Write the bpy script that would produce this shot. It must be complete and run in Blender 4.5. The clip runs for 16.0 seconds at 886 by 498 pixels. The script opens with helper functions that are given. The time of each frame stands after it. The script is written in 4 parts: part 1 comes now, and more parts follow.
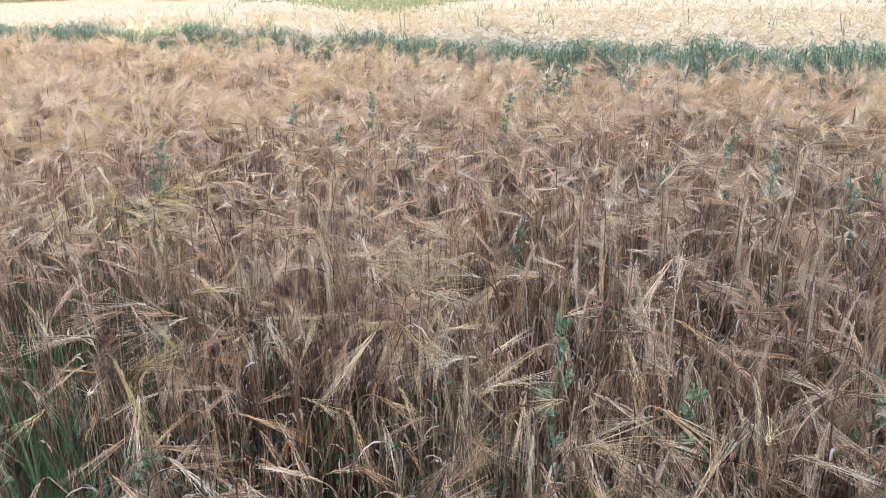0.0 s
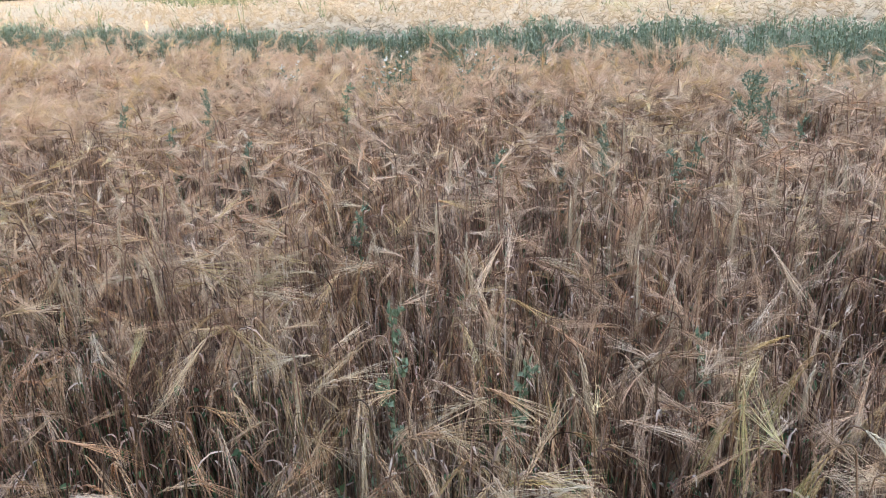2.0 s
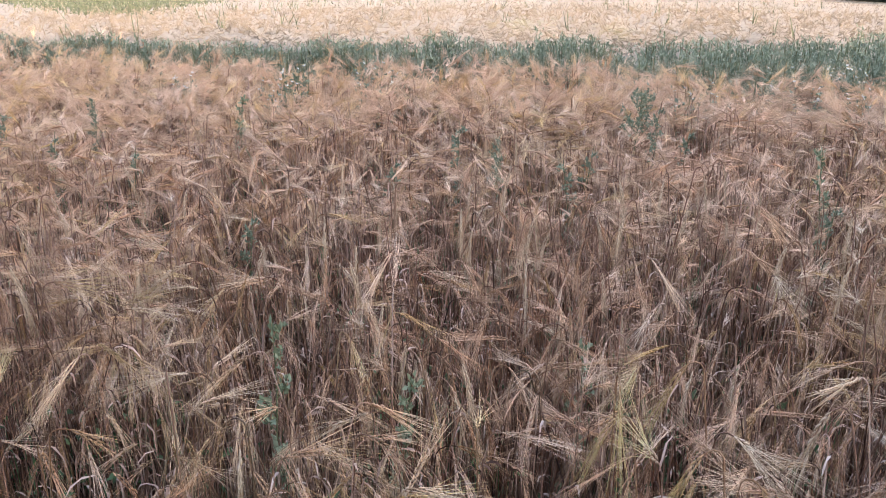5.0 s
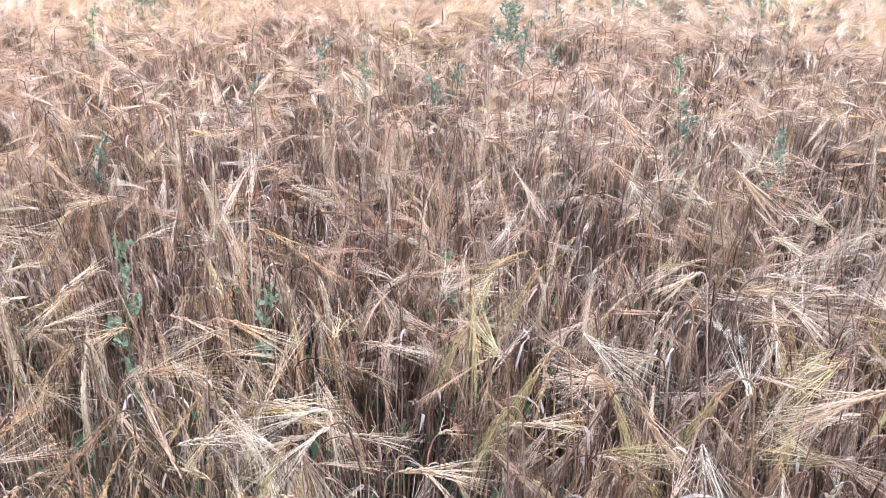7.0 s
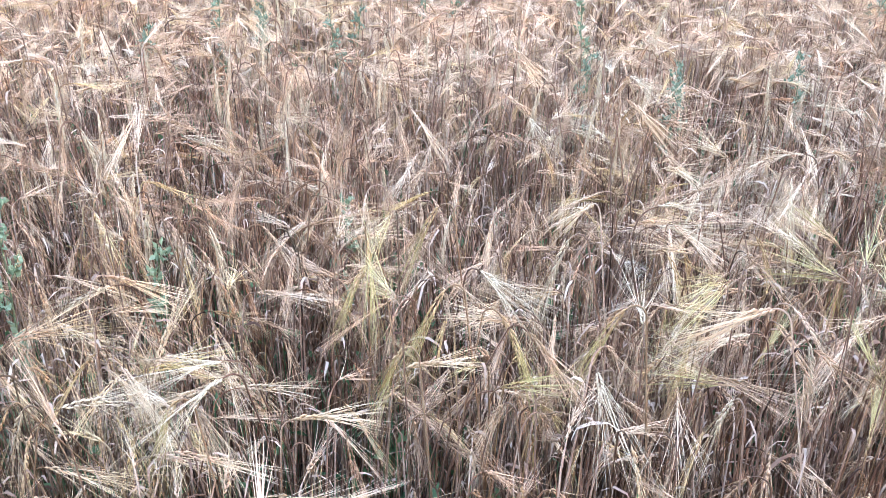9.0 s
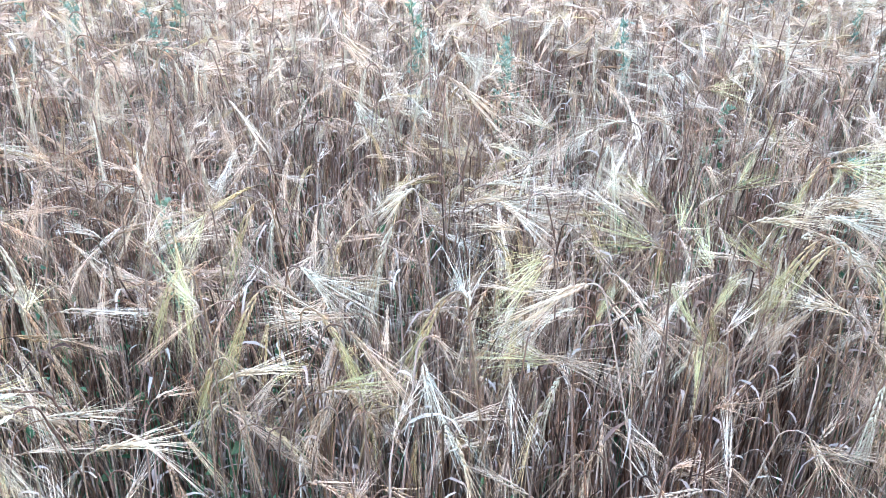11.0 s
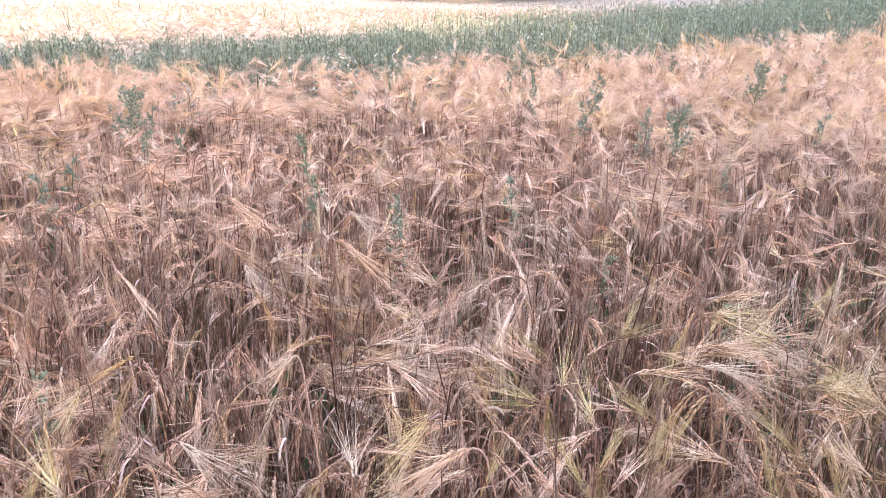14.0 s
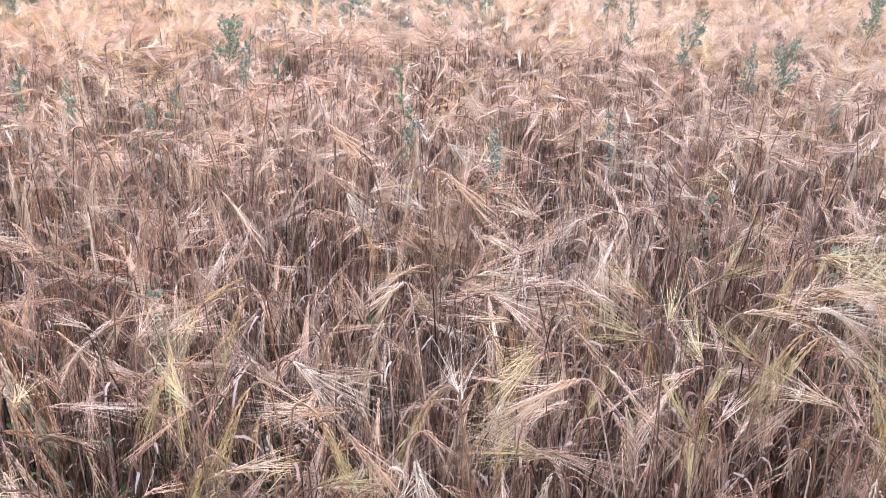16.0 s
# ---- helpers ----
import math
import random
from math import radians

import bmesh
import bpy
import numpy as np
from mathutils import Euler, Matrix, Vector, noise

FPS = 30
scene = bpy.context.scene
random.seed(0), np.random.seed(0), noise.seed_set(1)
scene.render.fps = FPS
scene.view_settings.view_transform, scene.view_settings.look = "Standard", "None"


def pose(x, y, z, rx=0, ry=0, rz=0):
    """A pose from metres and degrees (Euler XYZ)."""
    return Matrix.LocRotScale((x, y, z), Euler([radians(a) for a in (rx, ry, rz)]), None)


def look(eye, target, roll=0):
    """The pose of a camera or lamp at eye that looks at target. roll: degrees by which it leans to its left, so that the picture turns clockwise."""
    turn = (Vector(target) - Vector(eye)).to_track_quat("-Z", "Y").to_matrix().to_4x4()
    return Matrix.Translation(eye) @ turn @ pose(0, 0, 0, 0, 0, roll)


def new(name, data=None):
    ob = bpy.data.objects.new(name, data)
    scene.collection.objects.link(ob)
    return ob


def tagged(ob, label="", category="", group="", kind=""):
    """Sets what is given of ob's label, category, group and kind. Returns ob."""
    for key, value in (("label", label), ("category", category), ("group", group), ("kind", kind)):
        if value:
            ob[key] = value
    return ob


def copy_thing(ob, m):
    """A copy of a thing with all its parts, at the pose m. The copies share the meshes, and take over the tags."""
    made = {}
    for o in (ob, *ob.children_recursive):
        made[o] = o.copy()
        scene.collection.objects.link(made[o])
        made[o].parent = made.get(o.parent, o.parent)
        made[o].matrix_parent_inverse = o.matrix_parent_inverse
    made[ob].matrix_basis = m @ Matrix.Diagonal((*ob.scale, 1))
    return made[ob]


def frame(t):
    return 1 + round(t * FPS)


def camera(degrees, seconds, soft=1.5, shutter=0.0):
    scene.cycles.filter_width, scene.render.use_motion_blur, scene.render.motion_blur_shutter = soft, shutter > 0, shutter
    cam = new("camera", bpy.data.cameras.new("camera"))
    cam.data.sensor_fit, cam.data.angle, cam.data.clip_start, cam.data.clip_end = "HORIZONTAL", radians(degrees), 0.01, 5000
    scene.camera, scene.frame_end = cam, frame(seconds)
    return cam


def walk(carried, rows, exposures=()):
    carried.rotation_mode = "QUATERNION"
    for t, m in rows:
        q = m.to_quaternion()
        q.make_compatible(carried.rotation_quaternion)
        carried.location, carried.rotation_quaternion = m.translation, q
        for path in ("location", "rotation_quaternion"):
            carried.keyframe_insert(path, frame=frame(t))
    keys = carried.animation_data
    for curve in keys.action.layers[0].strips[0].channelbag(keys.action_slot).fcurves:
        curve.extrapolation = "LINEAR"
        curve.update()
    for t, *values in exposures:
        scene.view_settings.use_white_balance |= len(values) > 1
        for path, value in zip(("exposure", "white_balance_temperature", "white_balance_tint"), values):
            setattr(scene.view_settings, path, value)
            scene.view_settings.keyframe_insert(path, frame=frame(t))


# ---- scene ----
cam = camera(53.9, 16.0, soft=0.72, shutter=0.2)
PATH = [
    (0, (0.029, -0.033, 1.532), (0.043, 1.845, 0.844), -1.2),
    (0.5, (0.039, -0.034, 1.526), (0.089, 1.846, 0.846), -1.5),
    (1, (0.071, -0.027, 1.529), (0.221, 1.851, 0.857), -2.0),
    (1.5, (0.093, -0.019, 1.532), (0.328, 1.846, 0.85), -2.8),
    (2, (0.111, -0.019, 1.527), (0.423, 1.82, 0.807), -2.5),
    (2.5, (0.121, -0.015, 1.517), (0.515, 1.791, 0.754), -0.8),
    (3, (0.123, -0.014, 1.519), (0.537, 1.799, 0.782), -0.7),
    (3.2, (0.125, -0.013, 1.52), (0.538, 1.815, 0.823), -1.0),
    (5.3, (0.165, -0.017, 1.517), (0.724, 1.772, 0.82), -0.3),
    (5.5, (0.173, -0.016, 1.512), (0.756, 1.753, 0.784), -0.1),
    (6, (0.186, -0.016, 1.5), (0.82, 1.702, 0.696), 0.4),
    (6.5, (0.197, -0.018, 1.492), (0.875, 1.665, 0.65), 0.8),
    (7, (0.21, -0.022, 1.49), (0.954, 1.623, 0.631), 1.1),
    (7.5, (0.23, -0.027, 1.481), (1.026, 1.575, 0.587), 0.9),
    (8, (0.247, -0.032, 1.474), (1.078, 1.535, 0.55), 0.7),
    (8.2, (0.251, -0.031, 1.471), (1.093, 1.526, 0.54), 0.9),
    (10.3, (0.3, -0.021, 1.458), (1.293, 1.404, 0.466), 0.6),
    (10.5, (0.32, -0.019, 1.451), (1.347, 1.382, 0.459), 0.8),
    (11, (0.353, -0.027, 1.457), (1.46, 1.31, 0.463), 0.8),
    (11.5, (0.367, -0.029, 1.458), (1.512, 1.284, 0.475), 0.4),
    (12, (0.369, -0.027, 1.468), (1.549, 1.309, 0.56), 0.1),
    (12.5, (0.383, -0.046, 1.483), (1.681, 1.283, 0.744), 0.8),
    (13, (0.39, -0.06, 1.491), (1.794, 1.217, 0.858), 1.6),
    (13.5, (0.395, -0.063, 1.488), (1.789, 1.214, 0.837), 1.5),
    (14, (0.383, -0.053, 1.486), (1.732, 1.255, 0.798), 1.4),
    (14.5, (0.37, -0.049, 1.487), (1.671, 1.296, 0.781), 1.3),
    (15, (0.358, -0.037, 1.485), (1.612, 1.341, 0.756), 1.2),
    (15.5, (0.351, -0.037, 1.484), (1.559, 1.353, 0.705), 1.1),
    (16, (0.347, -0.028, 1.479), (1.526, 1.36, 0.652), 1.0),
]
EXPOSURES = [
    (0.0, 2.95, 7050, 6), (1.0, 2.95, 7050, 6), (1.5, 2.70, 7050, 7), (2.0, 2.72, 7100, 8), (2.5, 2.68, 7150, 11), (3.0, 3.05, 7050, 7), (3.2, 3.06, 7050, 7), (5.3, 2.72, 7350, 21), (5.5, 2.74, 7250, 18), (6.0, 3.22, 7100, 17), (6.5, 3.58, 7000, 15), (7.0, 3.72, 6950, 16), (8.2, 3.88, 6850, 13),
    (10.4, 4.11, 5700, 0), (11.0, 4.12, 5600, -1), (12.0, 4.14, 5560, -1), (12.5, 3.72, 5600, -1), (13.0, 3.56, 7400, 24), (13.5, 3.51, 7600, 36), (14.0, 3.49, 7550, 32), (15.0, 3.56, 7400, 28), (16.0, 3.58, 7300, 27),
]
walk(cam, [(t, look(e, g, r)) for t, e, g, r in PATH], EXPOSURES)

# ---- light: low sun behind the camera, held off the near crop by an added belt of trees ----
SUN_ELEV, SUN_TRAVEL = radians(20), Vector((-0.30, 0.95, 0)).normalized()
world = bpy.data.worlds.new("world")
scene.world = world
world.use_nodes = True
wn = world.node_tree.nodes
sky = wn.new("ShaderNodeTexSky")
sky.sky_type, sky.sun_disc, sky.sun_elevation = 'NISHITA', False, SUN_ELEV
sky.sun_rotation = math.atan2(-SUN_TRAVEL.x, -SUN_TRAVEL.y)
world.node_tree.links.new(sky.outputs[0], wn["Background"].inputs[0])
wn["Background"].inputs[1].default_value = 0.15
sun = new("sun", bpy.data.lights.new("sun", 'SUN'))
sun.data.energy, sun.data.angle, sun.data.color = 2.0, radians(0.53), (1.0, 0.87, 0.76)
sun.matrix_world = look((0, 0, 30), Vector((0, 0, 30)) + SUN_TRAVEL * math.cos(SUN_ELEV) - Vector((0, 0, math.sin(SUN_ELEV))))


# ---- materials ----
def material(name, colors, rough=0.75, scale=18.0, coarse=1.3, island=0.5, bump=0.15, sheen_trans=0.0, spec=0.3, patch=None, rust=0.0, plant=0.0):
    """A procedural surface: a ramp of colours driven by each piece's own random, fine grain and a coarse patchiness.
    patch: a second colour, mixed in by the coarse noise alone. rust: how far some plants turn red-brown. plant: how much of the random is the whole plant's own."""
    m = bpy.data.materials.new(name)
    m.use_nodes = True
    nt = m.node_tree
    N, L = nt.nodes, nt.links
    b = N["Principled BSDF"]
    b.inputs["Roughness"].default_value = rough
    b.inputs["Specular IOR Level"].default_value = spec
    geo, co = N.new("ShaderNodeNewGeometry"), N.new("ShaderNodeTexCoord")
    n1, n2 = N.new("ShaderNodeTexNoise"), N.new("ShaderNodeTexNoise")
    n1.inputs["Scale"].default_value, n1.inputs["Detail"].default_value = scale, 4
    n2.inputs["Scale"].default_value, n2.inputs["Detail"].default_value = coarse, 3
    for n in (n1, n2):
        L.new(geo.outputs["Position"], n.inputs["Vector"])
    mix = N.new("ShaderNodeMath")
    mix.operation = 'MULTIPLY_ADD'
    own = geo.outputs["Random Per Island"]
    if plant:
        at_ = N.new("ShaderNodeAttribute")
        at_.attribute_name = "plant"
        split = N.new("ShaderNodeSeparateXYZ")
        L.new(at_.outputs["Vector"], split.inputs[0])
        blend = N.new("ShaderNodeMix")
        blend.inputs[0].default_value = plant
        L.new(own, blend.inputs[2])
        L.new(split.outputs[0], blend.inputs[3])
        own = blend.outputs[0]
    L.new(own, mix.inputs[0])
    mix.inputs[1].default_value = island
    rest = N.new("ShaderNodeMath")
    rest.operation = 'MULTIPLY'
    wide = N.new("ShaderNodeMapRange")
    wide.inputs[1].default_value, wide.inputs[2].default_value = 0.28, 0.72
    L.new(n1.outputs[0], wide.inputs[0])
    L.new(wide.outputs[0], rest.inputs[0])
    rest.inputs[1].default_value = 1 - island
    L.new(rest.outputs[0], mix.inputs[2])
    ramp = N.new("ShaderNodeValToRGB")
    el = ramp.color_ramp.elements
    while len(el) < len(colors):
        el.new(0.5)
    for i, c in enumerate(colors):
        el[i].position, el[i].color = 0.12 + 0.76 * i / max(1, len(colors) - 1), (*c, 1)
    L.new(mix.outputs[0], ramp.inputs[0])
    out = ramp.outputs[0]
    if patch:
        r2 = N.new("ShaderNodeValToRGB")
        r2.color_ramp.elements[0].position, r2.color_ramp.elements[1].position = patch[1], patch[2]
        L.new(n2.outputs[0], r2.inputs[0])
        mc = N.new("ShaderNodeMix")
        mc.data_type = 'RGBA'
        L.new(r2.outputs[0], mc.inputs[0])
        L.new(out, mc.inputs[6])
        mc.inputs[7].default_value = (*patch[0], 1)
        out = mc.outputs[2]
    if rust:
        n3 = N.new("ShaderNodeTexNoise")
        n3.inputs["Scale"].default_value, n3.inputs["Detail"].default_value = 7.5, 2
        L.new(geo.outputs["Position"], n3.inputs["Vector"])
        r3 = N.new("ShaderNodeMapRange")
        r3.inputs[1].default_value, r3.inputs[2].default_value, r3.inputs[4].default_value = 0.46, 0.62, rust
        L.new(n3.outputs[0], r3.inputs[0])
        mr = N.new("ShaderNodeMix")
        mr.data_type, mr.blend_type = 'RGBA', 'MULTIPLY'
        L.new(r3.outputs[0], mr.inputs[0])
        L.new(out, mr.inputs[6])
        mr.inputs[7].default_value = (1.0, 0.72, 0.57, 1)
        out = mr.outputs[2]
    if plant:
        hue = N.new("ShaderNodeValToRGB")
        he = hue.color_ramp.elements
        while len(he) < 6:
            he.new(0.5)
        for i, (p, c) in enumerate(((0.0, (0.96, 0.97, 0.62)), (0.16, (1.0, 0.99, 0.74)), (0.36, (1, 1, 1)), (0.56, (1, 1, 1)), (0.80, (1.0, 0.85, 0.70)), (1.0, (0.92, 0.70, 0.55)))):
            he[i].position, he[i].color = p, (*c, 1)
        L.new(split.outputs[1], hue.inputs[0])
        mh = N.new("ShaderNodeMix")
        mh.data_type, mh.blend_type = 'RGBA', 'MULTIPLY'
        mh.inputs[0].default_value = 1.0
        L.new(out, mh.inputs[6])
        L.new(hue.outputs[0], mh.inputs[7])
        out = mh.outputs[2]
    L.new(out, b.inputs["Base Color"])
    if bump:
        bp = N.new("ShaderNodeBump")
        bp.inputs["Strength"].default_value, bp.inputs["Distance"].default_value = bump, 0.002
        L.new(n1.outputs[0], bp.inputs["Height"])
        L.new(bp.outputs[0], b.inputs["Normal"])
    if sheen_trans:
        tr = N.new("ShaderNodeBsdfTranslucent")
        L.new(out, tr.inputs[0])
        ms = N.new("ShaderNodeMixShader")
        ms.inputs[0].default_value = sheen_trans
        L.new(b.outputs[0], ms.inputs[1])
        L.new(tr.outputs[0], ms.inputs[2])
        L.new(ms.outputs[0], N["Material Output"].inputs[0])
    return m


M_STEM = material("straw_stem", [(0.038, 0.017, 0.012), (0.105, 0.052, 0.032), (0.19, 0.10, 0.066), (0.28, 0.162, 0.114), (0.40, 0.266, 0.205), (0.51, 0.365, 0.27)], 0.65, 40, 1.1, 0.75, patch=((0.22, 0.165, 0.08), 0.62, 0.84), rust=0.3, spec=0.2, plant=0.5)
M_EAR = material("ripe_ear", [(0.13, 0.065, 0.044), (0.33, 0.195, 0.115), (0.51, 0.325, 0.215), (0.69, 0.51, 0.395)], 0.6, 9, 1.0, 0.6, patch=((0.44, 0.34, 0.15), 0.66, 0.84), rust=0.25, plant=0.75)
M_AWN = material("pale_awn", [(0.21, 0.108, 0.068), (0.45, 0.28, 0.178), (0.64, 0.42, 0.29), (0.74, 0.545, 0.39), (0.82, 0.66, 0.515)], 0.55, 9, 0.9, 0.6, bump=0, spec=0.2, patch=((0.56, 0.43, 0.19), 0.62, 0.84), rust=0.2, plant=0.75)
M_LEAF = material("dry_leaf", [(0.09, 0.046, 0.034), (0.23, 0.135, 0.098), (0.37, 0.24, 0.185), (0.50, 0.355, 0.285), (0.66, 0.51, 0.42)], 0.7, 25, 1.2, 0.8, sheen_trans=0.25, rust=0.25, spec=0.15)
M_GREEN = material("weed_leaf", [(0.125, 0.155, 0.10), (0.195, 0.23, 0.155), (0.285, 0.32, 0.225)], 0.6, 20, 1.5, 0.7, sheen_trans=0.25)
M_GRASS = material("young_green", [(0.05, 0.095, 0.04), (0.09, 0.15, 0.065), (0.15, 0.215, 0.10)], 0.6, 20, 1.5, 0.7, sheen_trans=0.3)
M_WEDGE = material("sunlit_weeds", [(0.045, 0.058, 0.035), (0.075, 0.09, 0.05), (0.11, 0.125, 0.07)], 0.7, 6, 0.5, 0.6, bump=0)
M_PALE = material("pale_weed_leaf", [(0.14, 0.17, 0.10), (0.21, 0.25, 0.15), (0.31, 0.35, 0.23)], 0.6, 20, 1.5, 0.7, sheen_trans=0.25)
M_BLEACHED = material("bleached_awn", [(0.40, 0.275, 0.175), (0.52, 0.38, 0.255), (0.62, 0.48, 0.345)], 0.55, 9, 0.9, 0.5, bump=0, spec=0.2)
M_UNRIPE = material("unripe_awn", [(0.33, 0.234, 0.092), (0.46, 0.337, 0.148), (0.59, 0.455, 0.235)], 0.5, 9, 0.9, 0.5, bump=0, spec=0.25)
M_WSTEM = material("weed_stem", [(0.06, 0.08, 0.04), (0.13, 0.14, 0.07), (0.18, 0.14, 0.08)], 0.6, 30, 1.5, 0.5)
M_PETAL = material("white_petal", [(0.68, 0.68, 0.66), (0.80, 0.80, 0.78)], 0.6, 30, 2, 0.5, sheen_trans=0.2)
M_DISC = material("yellow_disc", [(0.55, 0.38, 0.04), (0.65, 0.48, 0.07)], 0.7, 90, 2, 0.3)
M_SOIL = material("soil", [(0.06, 0.04, 0.028), (0.11, 0.075, 0.05), (0.17, 0.12, 0.08)], 0.9, 14, 0.8, 0.0, bump=0.6)
M_FARCROP = material("sunlit_crop", [(0.205, 0.156, 0.102), (0.262, 0.204, 0.138), (0.318, 0.253, 0.176)], 0.8, 22, 0.35, 0.1, bump=1.0, patch=((0.22, 0.23, 0.11), 0.66, 0.8))
M_FARAWN = material("sunlit_ears", [(0.165, 0.129, 0.088), (0.215, 0.172, 0.122), (0.262, 0.213, 0.155)], 0.6, 9, 0.4, 0.6, bump=0, patch=((0.22, 0.23, 0.12), 0.64, 0.8))
M_BARK = material("bark", [(0.02, 0.017, 0.015), (0.042, 0.036, 0.031), (0.07, 0.06, 0.05)], 0.9, 12, 1.5, 0.1, bump=0.8)
M_CROWN = material("tree_leaf", [(0.010, 0.017, 0.012), (0.02, 0.03, 0.02), (0.036, 0.05, 0.03)], 0.7, 3, 0.4, 0.6, bump=0, spec=0.15)
M_MEADOW = material("meadow", [(0.085, 0.085, 0.048), (0.125, 0.115, 0.065), (0.17, 0.145, 0.085)], 0.9, 6, 0.12, 0.0, bump=0.4)
M_RED = material("red_board", [(0.22, 0.045, 0.03), (0.28, 0.06, 0.04)], 0.7, 8, 0.8, 0.2)
M_WHITE = material("white_paint", [(0.68, 0.66, 0.62), (0.76, 0.74, 0.70)], 0.6, 10, 1, 0.2)
M_GREY = material("weathered_concrete", [(0.085, 0.08, 0.088), (0.12, 0.115, 0.125), (0.15, 0.145, 0.155)], 0.85, 7, 1.2, 0.0, bump=0.4)
M_ROOF = material("roof_sheet", [(0.10, 0.09, 0.085), (0.15, 0.13, 0.12)], 0.6, 8, 1, 0.2)


# ---- mesh helpers ----
RNG = np.random.default_rng(7)


class Soup:
    """Collects triangles of many pieces for one mesh."""
    def __init__(self):
        self.v, self.f, self.n, self.p = [], [], 0, []

    def add(self, v, f, own=None):
        """own: for each of the pieces in v, the tone and hue of its plant, n x 2."""
        v = np.asarray(v, dtype=np.float32).reshape(-1, 3)
        if own is not None:
            self.p.append(np.repeat(np.column_stack([own, np.zeros(len(own))]).astype(np.float32), len(v) // len(own), 0))
        self.v.append(v)
        self.f.append(np.asarray(f, dtype=np.int32).reshape(-1, 3) + self.n)
        self.n += len(v)
        return self

    def mesh(self, name, mat, smooth=False):
        me = bpy.data.meshes.new(name)
        v, f = np.concatenate(self.v), np.concatenate(self.f)
        me.vertices.add(len(v))
        me.vertices.foreach_set("co", v.ravel())
        me.loops.add(f.size)
        me.loops.foreach_set("vertex_index", f.ravel())
        me.polygons.add(len(f))
        me.polygons.foreach_set("loop_start", np.arange(0, f.size, 3, dtype=np.int32))
        if smooth:
            me.polygons.foreach_set("use_smooth", np.ones(len(f), dtype=bool))
        me.update(calc_edges=True)
        if self.p:
            me.attributes.new("plant", 'FLOAT_VECTOR', 'POINT').data.foreach_set("vector", np.concatenate(self.p).ravel())
        me.materials.append(mat)
        return me


def tubes(soup, P, R, sides=3, own=None):
    """P: n x k x 3 axis points, R: n x k radii."""
    n, k = P.shape[:2]
    t = np.gradient(P, axis=1)
    t /= np.linalg.norm(t, axis=2, keepdims=True) + 1e-9
    u = np.cross(t, np.array([0.31, 0.77, 0.12]))
    u /= np.linalg.norm(u, axis=2, keepdims=True) + 1e-9
    w = np.cross(t, u)
    a = np.arange(sides) * 2 * np.pi / sides
    V = P[:, :, None] + R[:, :, None, None] * (u[:, :, None] * np.cos(a)[:, None] + w[:, :, None] * np.sin(a)[:, None])
    i = np.arange(n)[:, None, None] * k * sides + np.arange(k - 1)[:, None] * sides
    s = np.arange(sides)
    A, B = i + s, i + (s + 1) % sides
    soup.add(V, np.stack([A, B, B + sides, A, B + sides, A + sides], -1), own)


def ribbons(soup, P, W, side, own=None):
    """P: n x k x 3, W: n x k half widths, side: n x 3 or n x k x 3."""
    n, k = P.shape[:2]
    side = side[:, None] if side.ndim == 2 else side
    V = np.stack([P - side * W[..., None], P + side * W[..., None]], 2)
    i = np.arange(n)[:, None] * k * 2 + np.arange(k - 1) * 2
    soup.add(V, np.stack([i, i + 1, i + 3, i, i + 3, i + 2], -1), own)


def blades(soup, A, B, W, side, own=None):
    """One slim triangle each from A to B."""
    n = len(A)
    V = np.stack([A - side * W[:, None], A + side * W[:, None], B], 1)
    soup.add(V, np.arange(n * 3), own)


def unit(v):
    return v / (np.linalg.norm(v, axis=-1, keepdims=True) + 1e-9)


OCTA_V = np.array([[1, 0, 0], [-1, 0, 0], [0, 1, 0], [0, -1, 0], [0, 0, 1], [0, 0, -1]], float)
OCTA_F = np.array([[0, 2, 4], [2, 1, 4], [1, 3, 4], [3, 0, 4], [2, 0, 5], [1, 2, 5], [3, 1, 5], [0, 3, 5]])


def grains(soup, C, D, length, width, own=None):
    """Plump spindles at C, pointing along D."""
    n = len(C)
    u = unit(np.cross(D, np.array([0.3, 0.2, 0.9])))
    w = np.cross(D, u)
    V = C[:, None] + OCTA_V[:, 0, None] * (u * width[:, None])[:, None] + OCTA_V[:, 1, None] * (w * width[:, None])[:, None] + OCTA_V[:, 2, None] * (D * length[:, None])[:, None]
    soup.add(V, np.arange(n)[:, None, None] * 6 + OCTA_F, own)


def part(name, me, parent, label=""):
    ob = new(name, me)
    ob.parent = parent
    return tagged(ob, label) if label else ob


# ---- lie of the land ----
# how the land falls away: bearing, fall per metre, distance of the field's far edge
FALL = ((-180, 0.03, 58), (-40, 0.053, 58), (-19, 0.0537, 58), (-16, 0.059, 58), (-13.7, 0.060, 58), (-12.7, 0.0566, 58), (-11.4, 0.050, 58), (-9.7, 0.0463, 58), (-7.4, 0.0507, 58), (-4.7, 0.0553, 58), (0.5, 0.061, 58), (11, 0.0605, 58),
        (21, 0.0575, 58), (27, 0.0578, 58), (33.7, 0.060, 58), (37.2, 0.061, 58), (38.9, 0.0664, 58), (40.3, 0.0687, 58), (44.3, 0.0712, 58), (47.9, 0.0708, 58), (51.5, 0.0666, 52), (55, 0.061, 45), (60, 0.038, 34), (63.5, 0.0235, 30), (66.7, 0.0054, 27), (68.5, -0.003, 26), (76, -0.02, 26), (90, 0.0, 40), (180, 0.03, 58))
CROP = 0.62


